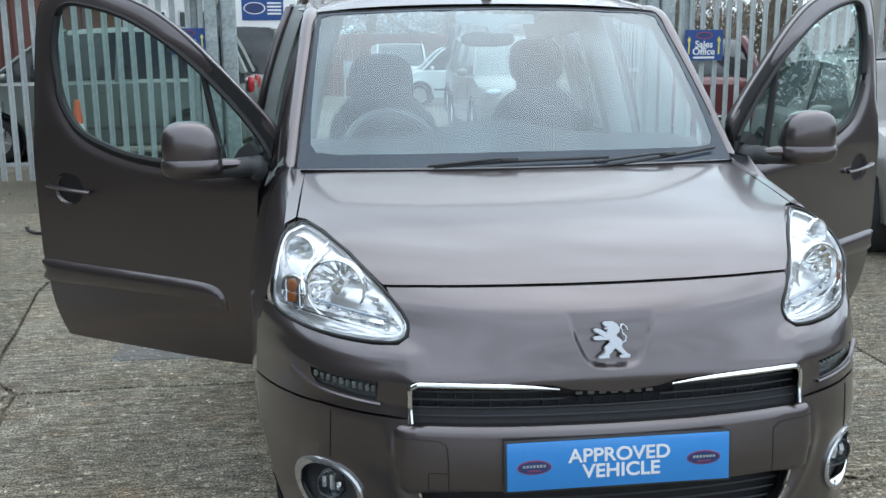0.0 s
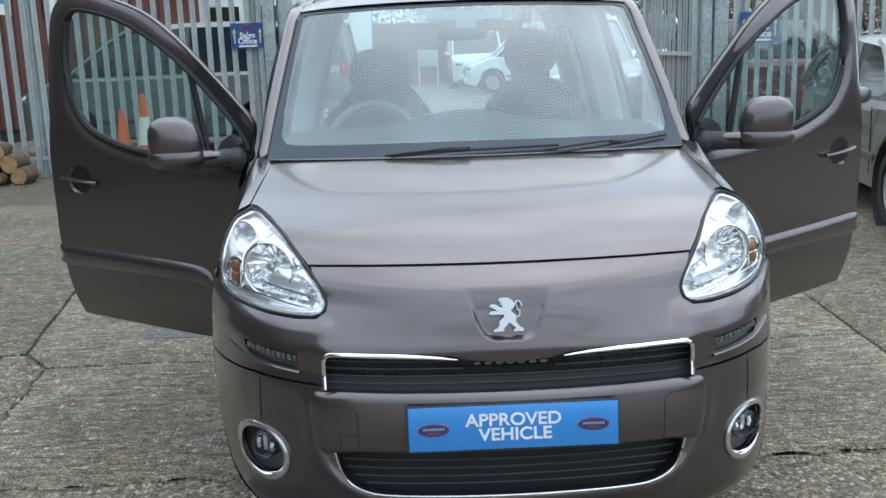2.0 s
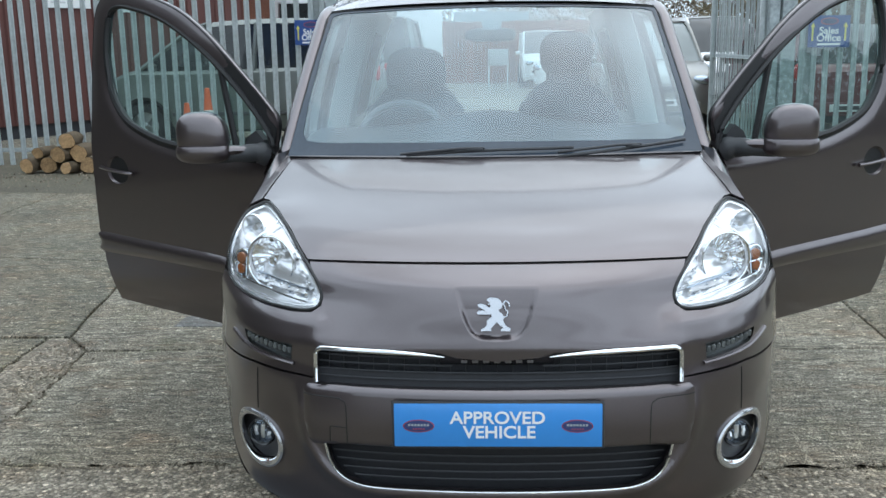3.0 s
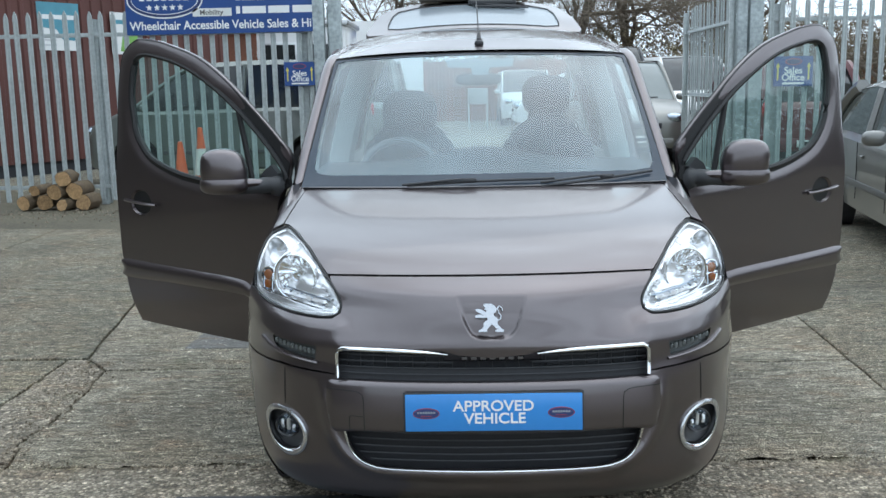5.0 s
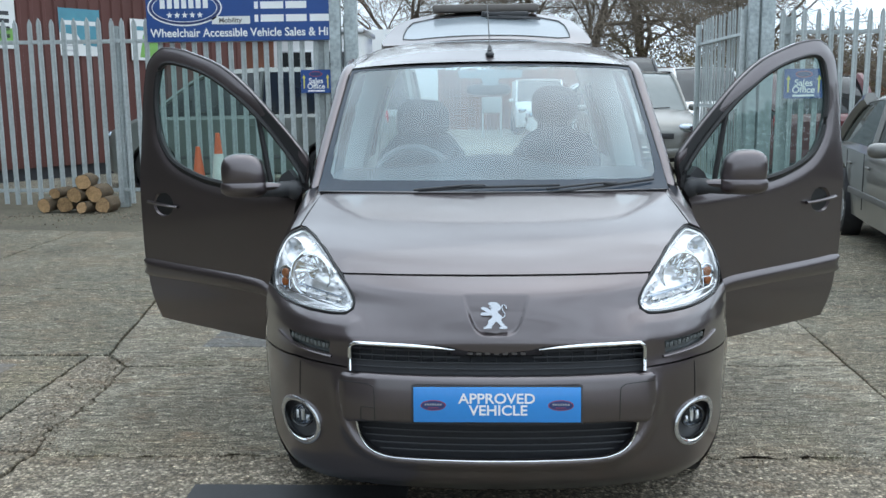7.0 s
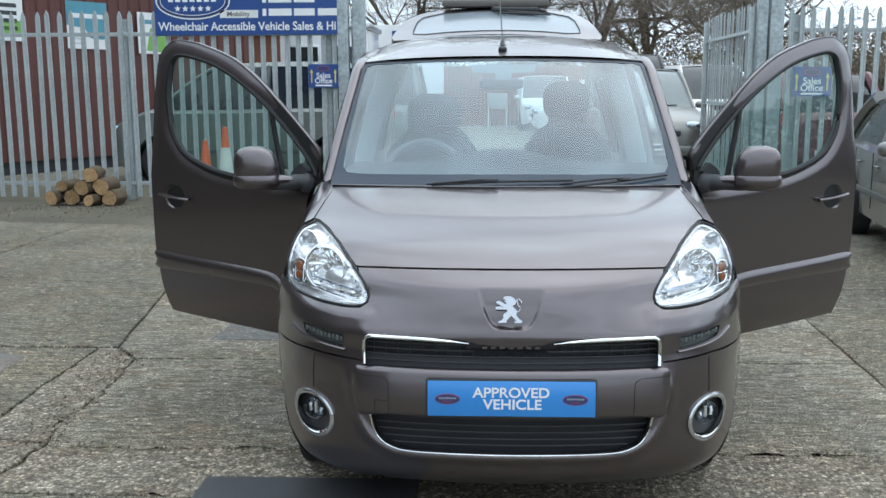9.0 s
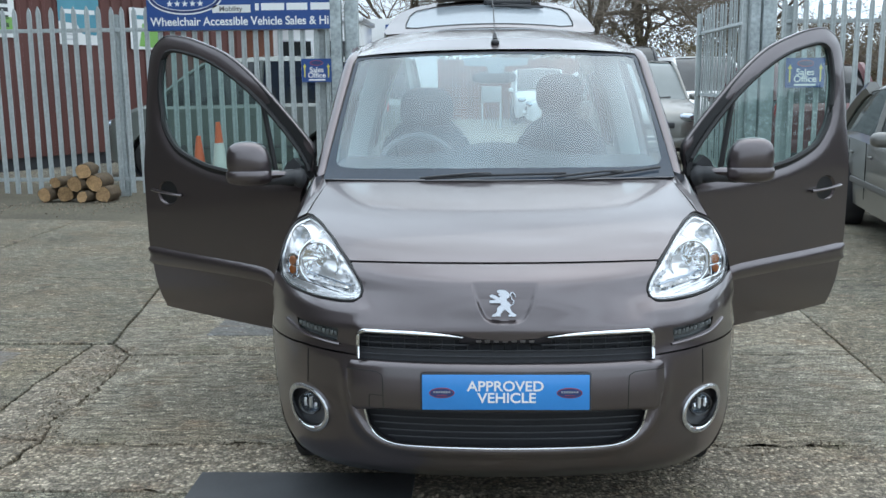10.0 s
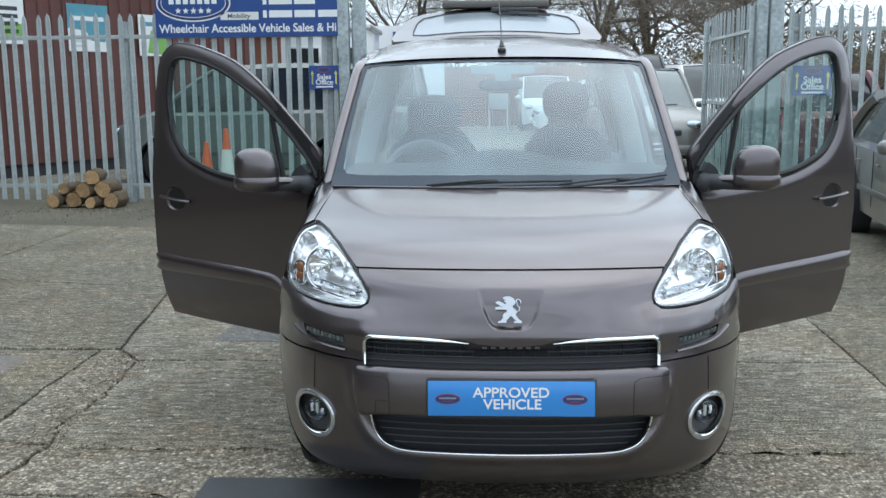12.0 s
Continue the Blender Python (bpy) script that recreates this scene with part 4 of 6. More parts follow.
# headlamps
for s in M2:
    loop = [(s * x, z) for x, z in round_loop(HEAD, 6)]
    lamp = part("headlamp", panel(bmesh.new(), shrink(loop, .001), lambda x, z: skin(x, z, -.06 + .02 * abs(x)), sx=.03, sz=.03, back=(0, -.055, 0)), HOUSING, car, "clear headlamp with chromed reflector")

    def lampface(x, z, d):
        return skin(x, z, d)
    b = bmesh.new()
    axis = Matrix.Translation(skin(s * .612, .874, -.062)) @ Matrix.Rotation(radians(90), 4, 'X') @ Matrix.Rotation(radians(s * 20), 4, 'Y')

    def reflector(r, a):
        """Deep bowl cut into upright columns below and radial facets above."""
        x, y = r * math.cos(a), r * math.sin(a)
        deep = -.012 + 8.6 * r * r * (1 - .2 * r / .07)
        if y < .004:
            q = (x / .0125) % 1 - .5
            deep += (.0075 * q * q * 4 - .002) * min(1, (.004 - y) / .012) * min(1, r / .02)
        else:
            q = (a / radians(22)) % 1 - .5
            deep += (.0050 * q + .003 * abs(q)) * min(1, r / .02)
        return axis @ Vector((x, y, deep))
    sheet(b, lambda a, r: reflector(r, a), np.linspace(0, 2 * math.pi, 121), [.012, .02, .028, .036, .044, .052, .060, .067, .073])
    bowl = part("main_reflector", b, MIRRORED, lamp, smooth=False)
    b = bmesh.new()
    lathe(b, [(.073, .028), (.073, .044), (.078, .044), (.081, .034)], axis, 40)
    part("reflector_collar", b, HOUSING, bowl)
    b = bmesh.new()
    lathe(b, [(0, .040), (.006, .040), (.007, .030), (.010, .030), (.0135, .037), (.0165, .033), (.016, -.01)], axis, 20)
    part("bulb", b, CHROME, bowl)
    b = bmesh.new()
    tube(b, [axis @ Vector((s * .062, -.018, .034)), axis @ Vector((s * .03, -.006, .034)), axis @ Vector((s * .012, .002, .034))], .0028, 6)
    part("bulb_strut", b, HOUSING, bowl)
    b = bmesh.new()
    tube(b, [axis @ Vector((math.cos(a) * .074, math.sin(a) * .074, .045)) for a in np.linspace(0, 2 * math.pi, 37)], .0035, 6, caps=False)
    part("reflector_rim", b, CHROME, bowl)
    b = bmesh.new()
    ax2 = Matrix.Translation(skin(s * .706, .938, -.045)) @ Matrix.Rotation(radians(90), 4, 'X') @ Matrix.Rotation(radians(s * 26), 4, 'Y')
    lathe(b, [(.004, -.014), (.016, -.010), (.030, .006), (.037, .022), (.041, .024), (.043, .016)], ax2, 30)
    up = part("upper_reflector", b, REFLECTOR, lamp)
    b = bmesh.new()
    lathe(b, [(0, .016), (.010, .014), (.013, .004), (.013, -.012)], ax2, 16)
    part("side_bulb", b, REFLECTOR, up)
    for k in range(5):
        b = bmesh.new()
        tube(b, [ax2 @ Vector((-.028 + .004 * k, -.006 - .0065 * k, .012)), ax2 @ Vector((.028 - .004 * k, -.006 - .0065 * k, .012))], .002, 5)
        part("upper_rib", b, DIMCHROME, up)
    # amber indicator behind its own cover
    b = bmesh.new()
    am = [(s * (x - .014), z) for x, z in round_loop([(.716, .858), (.722, .880), (.745, .888), (.768, .880), (.776, .855), (.770, .826), (.752, .810), (.732, .812), (.720, .830)], 4)]
    panel(b, am, lambda x, z: skin(x, z, -.020), sx=.012, sz=.012, back=(0, .02, 0))
    ind = part("indicator", b, DIMCHROME, lamp, "clear indicator with amber bulbs behind")
    for x, z, r in ((.733, .866, .0145), (.734, .836, .0125)):
        b = bmesh.new()
        m2 = Matrix.Translation(skin(s * x, z, -.018)) @ Matrix.Rotation(radians(90), 4, 'X') @ Matrix.Rotation(radians(s * 30), 4, 'Y')
        lathe(b, [(r * 1.2, 0), (r * 1.15, .006), (r * .95, .008), (r * .5, .009), (0, .0092)], m2 @ Matrix.Diagonal((.95, 1.0, 1, 1)), 16)
        part("indicator_bulb", b, AMBER if z > .85 else AMBERDARK, ind)
    b = bmesh.new()
    tube(b, [skin(x, z, -.014) for x, z in am + am[:1]], .003, 5, caps=False)
    for x, z0, z1 in ((.716, .818, .872), (.751, .815, .875)):
        tube(b, [skin(s * x, z0, -.014), skin(s * x, z1, -.014)], .0018, 5)
    tube(b, [skin(s * .706, .850, -.013), skin(s * .760, .848, -.013)], .0024, 5)
    part("indicator_frame", b, CHROME, ind)
    # shelf and stepped lower reflector
    b = bmesh.new()
    sheet(b, lambda x, t: skin(s * x, .826 + .012 * (x - .53) / .17 - .016 * t, -.045 + .026 * t), np.linspace(.515, .705, 12), [0, .5, 1])
    part("shelf", b, HOUSING, lamp)
    # bright and darkened chrome take turns, painting lit and shaded steps
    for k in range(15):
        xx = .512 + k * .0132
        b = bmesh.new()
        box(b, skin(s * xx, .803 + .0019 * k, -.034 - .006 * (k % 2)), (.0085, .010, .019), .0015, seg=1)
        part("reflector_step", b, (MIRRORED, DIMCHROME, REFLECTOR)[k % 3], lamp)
    b = bmesh.new()
    tube(b, [skin(s * x, z, -.030) for x, z in ((.505, .818), (.60, .830), (.700, .842))], .0028, 6)
    part("step_rail", b, DIMCHROME, lamp)
    b = bmesh.new()
    tube(b, [skin(s * x, z, -.016) for x, z in open_curve([(.475, .800), (.50, .793), (.56, .797), (.64, .806), (.712, .812), (.775, .818)], 5)], .0036, 6)
    part("lower_bezel", b, CHROME, lamp)
    b = bmesh.new()
    tube(b, [skin(s * x, z, -.018) for x, z in open_curve([(.712, .815), (.708, .84), (.71, .87), (.704, .90), (.672, .935), (.640, .957)], 5)], .0045, 6)
    part("bezel", b, CHROME, lamp)
    for k in range(5):
        b = bmesh.new()
        x0, z0 = .482 + .011 * k, .806 + .013 * k
        tube(b, [skin(s * x0, z0, -.03), skin(s * (x0 + .022), z0 + .002, -.05)], .0045, 6)
        part("inner_step", b, REFLECTOR, lamp)
    # pieces of the frame round the lens and the lens itself
    b = bmesh.new()
    ring = loop + loop[:1]
    tube(b, [skin(x, z, .0005) for x, z in ring], .0042, 8, caps=False)
    part("lamp_seal", b, SEAL, lamp)
    b = bmesh.new()
    rim = shrink(loop, .009)
    tube(b, [skin(x, z, -.012) for x, z in rim + rim[:1]], .0034, 6, caps=False)
    part("lens_border", b, HOUSING, lamp)
    b = panel(bmesh.new(), loop, lambda x, z: skin(x, z, .003), sx=.02, sz=.016, back=None)
    lens = part("lens", b, LENS, lamp)
    lens.visible_shadow = False

# daytime lamps
for s in M2:
    loop = [(s * x, z) for x, z in DRL]
    b = panel(bmesh.new(), loop, lambda x, z: skin(x, z, -.024), sx=.02, sz=.02, back=(0, -.022, 0))
    drl = part("daytime_lamp", b, DRLCELL, car, "row of small daytime lamps in a dark slot")
    for k in range(10):
        t = k / 9
        b = bmesh.new()
        xx, zz = .547 + .132 * t, .678 + .010 * t
        box(b, skin(s * xx, zz, -.012), (.0118, .01, .017), .002, seg=1)
        part("lamp_cell", b, LAMPCELL if k % 2 else DRLCELL, drl)
    b = bmesh.new()
    tube(b, [skin(s * x, z, .004) for x, z in open_curve([(.532, .648), (.61, .654), (.68, .662), (.74, .684)], 4)], .006, 6, flat=.8)
    part("slot_lip", b, PAINT, drl)

# fog lamps
FOGRIM = [(1.08, .000), (1.06, .007), (.98, .012), (.88, .008), (.84, .001), (.80, -.020)]
for s in M2:
    def fog_ring(k, a, out):
        x, z = .660 + .078 * k * math.cos(a), .404 + .075 * k * math.sin(a)
        return skin(s * x, z, out)
    b = bmesh.new()
    sheet(b, lambda a, i: fog_ring(FOGRIM[int(i)][0], a, FOGRIM[int(i)][1]), np.linspace(0, 2 * math.pi, 49), range(4))
    fog = part("fog_lamp", b, FOGTRIM, car, "round fog lamp in a chrome ring")
    b = bmesh.new()
    sheet(b, lambda a, i: fog_ring(FOGRIM[int(i)][0], a, FOGRIM[int(i)][1]), np.linspace(0, 2 * math.pi, 49), range(3, 6))
    part("chrome_ring", b, CHROME, fog)
    b = panel(bmesh.new(), oval(s * .660, .404, .068, .066, 40), lambda x, z: skin(x, z, -.075 + 0.6 * math.hypot((x - s * .660), (z - .404))), sx=.02, sz=.02, back=None)
    part("fog_recess", b, BLACK, fog)
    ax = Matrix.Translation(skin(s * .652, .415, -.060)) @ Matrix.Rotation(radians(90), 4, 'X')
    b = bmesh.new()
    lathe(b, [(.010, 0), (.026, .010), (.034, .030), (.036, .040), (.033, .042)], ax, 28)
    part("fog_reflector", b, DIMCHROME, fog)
    b = bmesh.new()
    tube(b, [ax @ Vector((.037 * math.cos(t), .037 * math.sin(t), .040)) for t in np.linspace(0, 2 * math.pi, 33)], .004, 6, caps=False)
    part("fog_bezel", b, GLOSSBLACK, fog)
    b = bmesh.new()
    lathe(b, [(0, .050), (.016, .049), (.028, .046), (.036, .040)], ax, 28)
    part("fog_glass", b, LENS, fog).visible_shadow = False
    # bright bars modelled in place of the reflections in the fog lamp
    for dx, z0, z1, r in ((-.017, -.008, .018, .0055), (.002, -.016, .020, .0065), (.018, -.018, -.002, .0060)):
        b = bmesh.new()
        tube(b, [ax @ Vector((-s * dx, z0, .036)), ax @ Vector((-s * dx, (z0 + z1) / 2, .041)), ax @ Vector((-s * dx, z1, .036))], r, 6)
        part("fog_bulb_cover", b, REFLECTOR, fog)


# wings with wheel arches
def wing(y01, z):
    e = skin(edge_x(z), z)
    p1 = Vector((mid_x(z), .93 + .12 * max(0, z - .9) * 4, z))
    p2 = Vector((rear_x(z), 1.37, z))
    t = y01
    return _three(e, p1, p2, t)


def _three(a, b, c, t):
    """Smooth curve through three points."""
    return a * (2 * (t - .5) * (t - 1)) + b * (-4 * t * (t - 1)) + c * (2 * t * (t - .5))


for s in M2:
    b = bmesh.new()
    us, zs = np.linspace(0, 1, 30), list(np.linspace(.19, .98, 44)) + list(np.linspace(.985, 1.10, 12))
    g = [[wing(u, z) for u in us] for z in zs]
    vv = {}
    for j in range(len(zs) - 1):
        for i in range(len(us) - 1):
            q = [(j, i), (j, i + 1), (j + 1, i + 1), (j + 1, i)]
            c = sum((g[a][k] for a, k in q), Vector()) / 4
            if math.hypot(c.y - .93, c.z - .32) < .36 or (c.z < .5 and c.y > .93):
                continue
            for k in q:
                if k not in vv:
                    p = g[k[0]][k[1]]
                    vv[k] = b.verts.new((s * p.x, p.y, p.z))
            b.faces.new([vv[k] for k in q])
    w = part("wing", b, PAINT, car)
    # strip between bonnet gap and wing edge
    b = bmesh.new()
    strip = [(s * x, z) for x, z in [(.727, .999), (.758, .986), (.755, 1.03), (.735, 1.10), (.70, 1.10), (.720, 1.03)]]
    panel(b, strip, skin, sx=.012, sz=.006, back=(0, .01, -.01))
    part("wing_top", b, PAINT, w)
    b = bmesh.new()
    lathe(b, [(.36, -.16), (.36, .16)], Matrix.Translation((s * .64, .93, .32)) @ Matrix.Rotation(radians(90), 4, 'Y'), 28)
    box(b, (s * .56, .93, .5), (.02, .9, .7))
    box(b, (s * .66, 1.31, .42), (.32, .02, .5))
    part("arch_liner", b, VOID, w)


def wheel_at(parent, x, y, r, width, rim=ALLOY, spokes=7):
    s = 1 if x > 0 else -1
    m = Matrix.Translation((x, y, r)) @ Matrix.Rotation(radians(90 * s), 4, 'Y')
    h = width / 2
    b = bmesh.new()
    lathe(b, [(r * .66, -h), (r * .9, -h), (r * .97, -h * .82), (r, -h * .5), (r, -h * .1), (r * .985, 0), (r, h * .1), (r, h * .5), (r * .97, h * .82), (r * .9, h), (r * .66, h), (r * .64, h * .8)], m, 36)
    t = part("wheel", b, RUBBER, parent, "black road tyre on a silver rim")
    b = bmesh.new()
    lathe(b, [(r * .64, h * .8), (r * .62, h * .3), (r * .58, -h * .2), (0, -h * .25)], m, 30)
    rm = part("rim", b, rim, t)
    for k in range(spokes):
        b = bmesh.new()
        box(b, (r * .34, 0, h * .62), (r * .56, r * .11, h * .22), r * .02, m @ Matrix.Rotation(2 * math.pi * k / spokes, 4, 'Z'))
        part("spoke", b, rim, t)
    b = bmesh.new()
    lathe(b, [(r * .15, h * .3), (r * .15, h * .72), (r * .1, h * .8), (0, h * .8)], m, 16)
    part("hub_cap", b, rim, t)
    return t


for y in (.93, 3.66):
    for s in M2:
        wheel_at(car, s * .715, y, .318, .20)


# windscreen, pillars and roof
ws_y = curve1([(1.04, .955), (1.10, 1.03), (1.25, 1.19), (1.40, 1.365), (1.52, 1.515), (1.63, 1.665)])


def screen(x, z, out=0.0):
    return Vector((x, ws_y(z) + .21 * x * x - out * .75, z + out * .65))


SCREEN_HALF = [(0, 1.045), (.738, 1.045), (.730, 1.10), (.712, 1.22), (.689, 1.37), (.664, 1.52), (.650, 1.592), (.5, 1.601), (.3, 1.608), (0, 1.612)]
b = panel(bmesh.new(), mirrored(SCREEN_HALF), screen, sx=.05, sz=.03, back=None)
ws = part("windscreen", b, SCREEN, car, "tinted windscreen with a film of dust and sky reflections")
ws.visible_shadow = False
inner = [(0, 1.128), (.61, 1.124), (.668, 1.130), (.688, 1.155), (.682, 1.26), (.665, 1.40), (.646, 1.53), (.638, 1.578), (.600, 1.589), (.3, 1.600), (0, 1.604)]
b = panel(bmesh.new(), mirrored(SCREEN_HALF), lambda x, z: screen(x, z, .002), holes=[mirrored(inner)], sx=.04, sz=.03, back=None)
part("frit_band", b, FRIT, ws, "black printed band round the glass")
b = bmesh.new()
panel(b, mirrored([(0, 1.590), (.150, 1.588), (.142, 1.553), (.04, 1.549), (.034, 1.520), (0, 1.517)]), lambda x, z: screen(x, z, -.004), sx=.03, sz=.02, back=None)
part("sensor_patch", b, VISOR, ws)
b = bmesh.new()
edge = [(-x, z) for x, z in SCREEN_HALF[3:]] + SCREEN_HALF[-2:2:-1]
tube(b, [screen(x, z, .002) for x, z in open_curve(edge, 2)], .0028, 5)
part("screen_seal", b, SEAL, ws)

roof_z = faired([(1.60, 1.612), (1.75, 1.650), (1.95, 1.690), (2.3, 1.741), (2.9, 1.788), (3.5, 1.80), (4.18, 1.765)], .05, .09)
roof_w = curve1([(0, .660), (.15, .676), (.5, .68), (1, .66)])


def roof_at(u, v):
    x = u * roof_w(v)
    y = (1.655 + .21 * x * x) * (1 - v) + 4.18 * v
    return Vector((x, y, roof_z(y - .21 * x * x * (1 - v)) - .05 * abs(u) ** 4 * (0.25 + .75 * min(1, v * 6)) - .012 * abs(u) ** 2))


b = bmesh.new()
sheet(b, roof_at, np.linspace(-1, 1, 49), np.linspace(0, 1, 60))
roof = part("roof", b, PAINT, car)
b = bmesh.new()
sheet(b, lambda u, v: roof_at(u * .96, .02 + .96 * v) - Vector((0, 0, .035)), np.linspace(-1, 1, 20), np.linspace(0, 1, 24))
part("headliner", b, HEADLINER, roof, "pale grey cloth headliner")
for s in M2:
    b = bmesh.new()
    pts = open_curve([(s * .752, 1.17, 1.05), (s * .739, 1.27, 1.14), (s * .712, 1.47, 1.33), (s * .688, 1.65, 1.49), (s * .674, 1.77, 1.572), (s * .672, 1.98, 1.598), (s * .668, 2.4, 1.648), (s * .66, 3.2, 1.70), (s * .64, 4.15, 1.675)], 6)
    tube(b, pts, [.034] * 6 + [.036] * 12 + [.038] * (len(pts) - 18), 12, flat=1.15)
    part("side_rail", b, PAINT, car, "painted windscreen pillar and roof rail")
    b = bmesh.new()
    tube(b, [Vector(p) + Vector((-s * .028, -.018, .004)) for p in pts[6:26]], .008, 6)
    part("pillar_seal", b, SEAL, car)
    # corner where pillar meets wing
    b = bmesh.new()
    blob(b, (s * .752, 1.165, 1.062), (.030, .09, .03), 2.4, 16, 10)
    part("pillar_foot", b, PAINT, car)
    # roof channel
    b = bmesh.new()
    tube(b, [roof_at(s * .93, v) for v in np.linspace(.14, .98, 16)], .006, 5, flat=.5)
    part("roof_channel", b, BLACK, roof)
# aerial
b = bmesh.new()
blob(b, (0, 1.79, roof_z(1.79) + .004), (.021, .036, .016), 2.5, 16, 10)
aer = part("aerial", b, BLACK, roof, "short aerial foot with a whip")
b = bmesh.new()
tube(b, [(0, 1.79, roof_z(1.79) + .015), (0, 1.82, roof_z(1.79) + .045)], [.014, .009], 10)
tube(b, [(0, 1.82, roof_z(1.79) + .04), (-.004, 2.05, roof_z(1.79) + .17), (-.012, 2.29, roof_z(1.79) + .33)], [.0035, .003, .002], 6)
part("whip", b, BLACK, aer)

# wipers
for pts, hub in (([(-.30, 1.080), (-.05, 1.093), (.275, 1.098)], (-.06, 1.092)), ([(.22, 1.071), (.48, 1.093), (.672, 1.112)], (.48, 1.094))):
    b = bmesh.new()
    tube(b, [screen(x, z, .016) for x, z in open_curve(pts, 6)], .0048, 6, flat=1.2)
    wiper = part("wiper", b, BLACK, car)
    b = bmesh.new()
    hx, hz = hub
    tube(b, [screen(hx - .26, hz - .012, .022), screen(hx - .05, hz + .001, .030), screen(hx + .03, hz + .003, .028)], [.0055, .005, .004], 6)
    box(b, screen(hx, hz, .024), (.05, .014, .011), .004)
    part("wiper_arm", b, BLACK, wiper)
b = bmesh.new()
sheet(b, lambda x, t: Vector((x, .98 + .19 * x * x + .13 * t, 1.085 - .035 * math.sin(math.pi * t))), np.linspace(-.72, .72, 30), np.linspace(0, 1, 5))
part("scuttle_panel", b, BLACK, car)

# sills, floor, bulkhead and rear sides
b = bmesh.new()
box(b, (0, 2.3, .40), (1.52, 3.2, .05), .01)
part("floor_pan", b, BLACK, car)
for s in M2:
    b = bmesh.new()
    box(b, (s * .83, 2.15, .34), (.12, 2.1, .18), .03)
    part("sill", b, PAINT, car)
    b = bmesh.new()
    tube(b, open_curve([(s * .80, 2.42, .4), (s * .82, 2.45, .9), (s * .762, 2.5, 1.3), (s * .640, 2.52, 1.67)], 5), .045, 10)
    part("centre_pillar", b, PAINT, car)
    b = bmesh.new()
    tube(b, open_curve([(s * .76, 2.40, .6), (s * .765, 2.43, .95), (s * .70, 2.48, 1.3), (s * .60, 2.50, 1.64)], 5), .05, 8, flat=1.4)
    part("pillar_trim", b, TRIM, car, "pale plastic pillar trim")
    side_x = curve1([(.25, .85), (.5, .88), (.9, .88), (1.05, .868), (1.3, .815), (1.55, .733), (1.74, .655)])
    outer = [(2.47, .28), (3.28, .28), (3.31, .45), (3.42, .60), (3.57, .68), (3.75, .68), (3.90, .60), (4.01, .45), (4.03, .28), (4.2, .30), (4.25, 1.0), (4.18, 1.72), (2.47, 1.70)]
    win1 = [(2.56, 1.05), (3.30, 1.05), (3.32, 1.55), (2.58, 1.56)]
    win2 = [(3.45, 1.05), (4.06, 1.05), (4.0, 1.52), (3.46, 1.55)]
    b = panel(bmesh.new(), outer, lambda y, z: Vector((s * side_x(z), y, z)), holes=[win1, win2], sx=.08, sz=.06, back=(-s * .04, 0, 0))
    side = part("rear_side", b, PAINT, car)
    for wn_ in (win1, win2):
        b = panel(bmesh.new(), wn_, lambda y, z: Vector((s * (side_x(z) - .012), y, z)), sx=.2, sz=.2, back=None)
        g = part("side_window", b, PANE, side)
        g.visible_shadow = False
    b = panel(bmesh.new(), outer, lambda y, z: Vector((s * (side_x(z) - .06), y, z)), holes=[win1, win2], sx=.1, sz=.08, back=None)
    part("side_trim", b, TRIM, side, "pale interior side trim")


def slide_x(z):
    return -(side_x(z) + .105)


sd_outer = round_loop([(2.70, 1.15), (2.68, 1.30), (2.70, 1.55), (2.73, 1.66), (2.80, 1.69), (3.40, 1.70), (3.62, 1.66), (3.66, 1.2), (3.66, .42), (3.60, .33), (2.80, .33), (2.72, .40), (2.71, .8)], 3)
sd_win = round_loop([(2.79, 1.12), (2.79, 1.50), (2.83, 1.58), (3.45, 1.58), (3.52, 1.5), (3.52, 1.1), (3.45, 1.06), (2.85, 1.06)], 3)
slider = part("sliding_door", panel(bmesh.new(), sd_outer, lambda y, z: Vector((slide_x(z), y, z)), holes=[sd_win], sx=.025, sz=.025, back=(.015, 0, 0)), PAINT, car, "rear sliding door standing part open")
b = panel(bmesh.new(), shrink(sd_outer, .003), lambda y, z: Vector((slide_x(z) + .080, y, z)), holes=[sd_win], sx=.025, sz=.025, back=(-.064, 0, 0))
part("door_lining", b, TRIM, slider, "pale grey door lining")
b = panel(bmesh.new(), sd_win, lambda y, z: Vector((slide_x(z) + .02, y, z)), sx=.2, sz=.2, back=None)
part("door_window", b, PANE, slider).visible_shadow = False
b = bmesh.new()
tube(b, [(-.80, 2.76, 1.655), (-.72, 2.74, 1.66), (-.67, 2.72, 1.655)], .014, 8)
part("guide_arm", b, ALLOY, slider)
b = bmesh.new()
door_front = curve1([(.80, 2.71), (1.15, 2.695), (1.30, 2.68), (1.55, 2.70), (1.68, 2.735)])
sheet(b, lambda a, z: Vector((slide_x(z) + .005 + .020 * math.cos(a), door_front(z) + .020 * math.sin(a), z)), np.linspace(0, 2 * math.pi, 13), np.linspace(.8, 1.675, 30))
part("door_edge", b, PAINT, slider)
b = bmesh.new()
box(b, (0, 1.30, .62), (1.5, .06, .86), .01)
part("bulkhead", b, VOID, car)

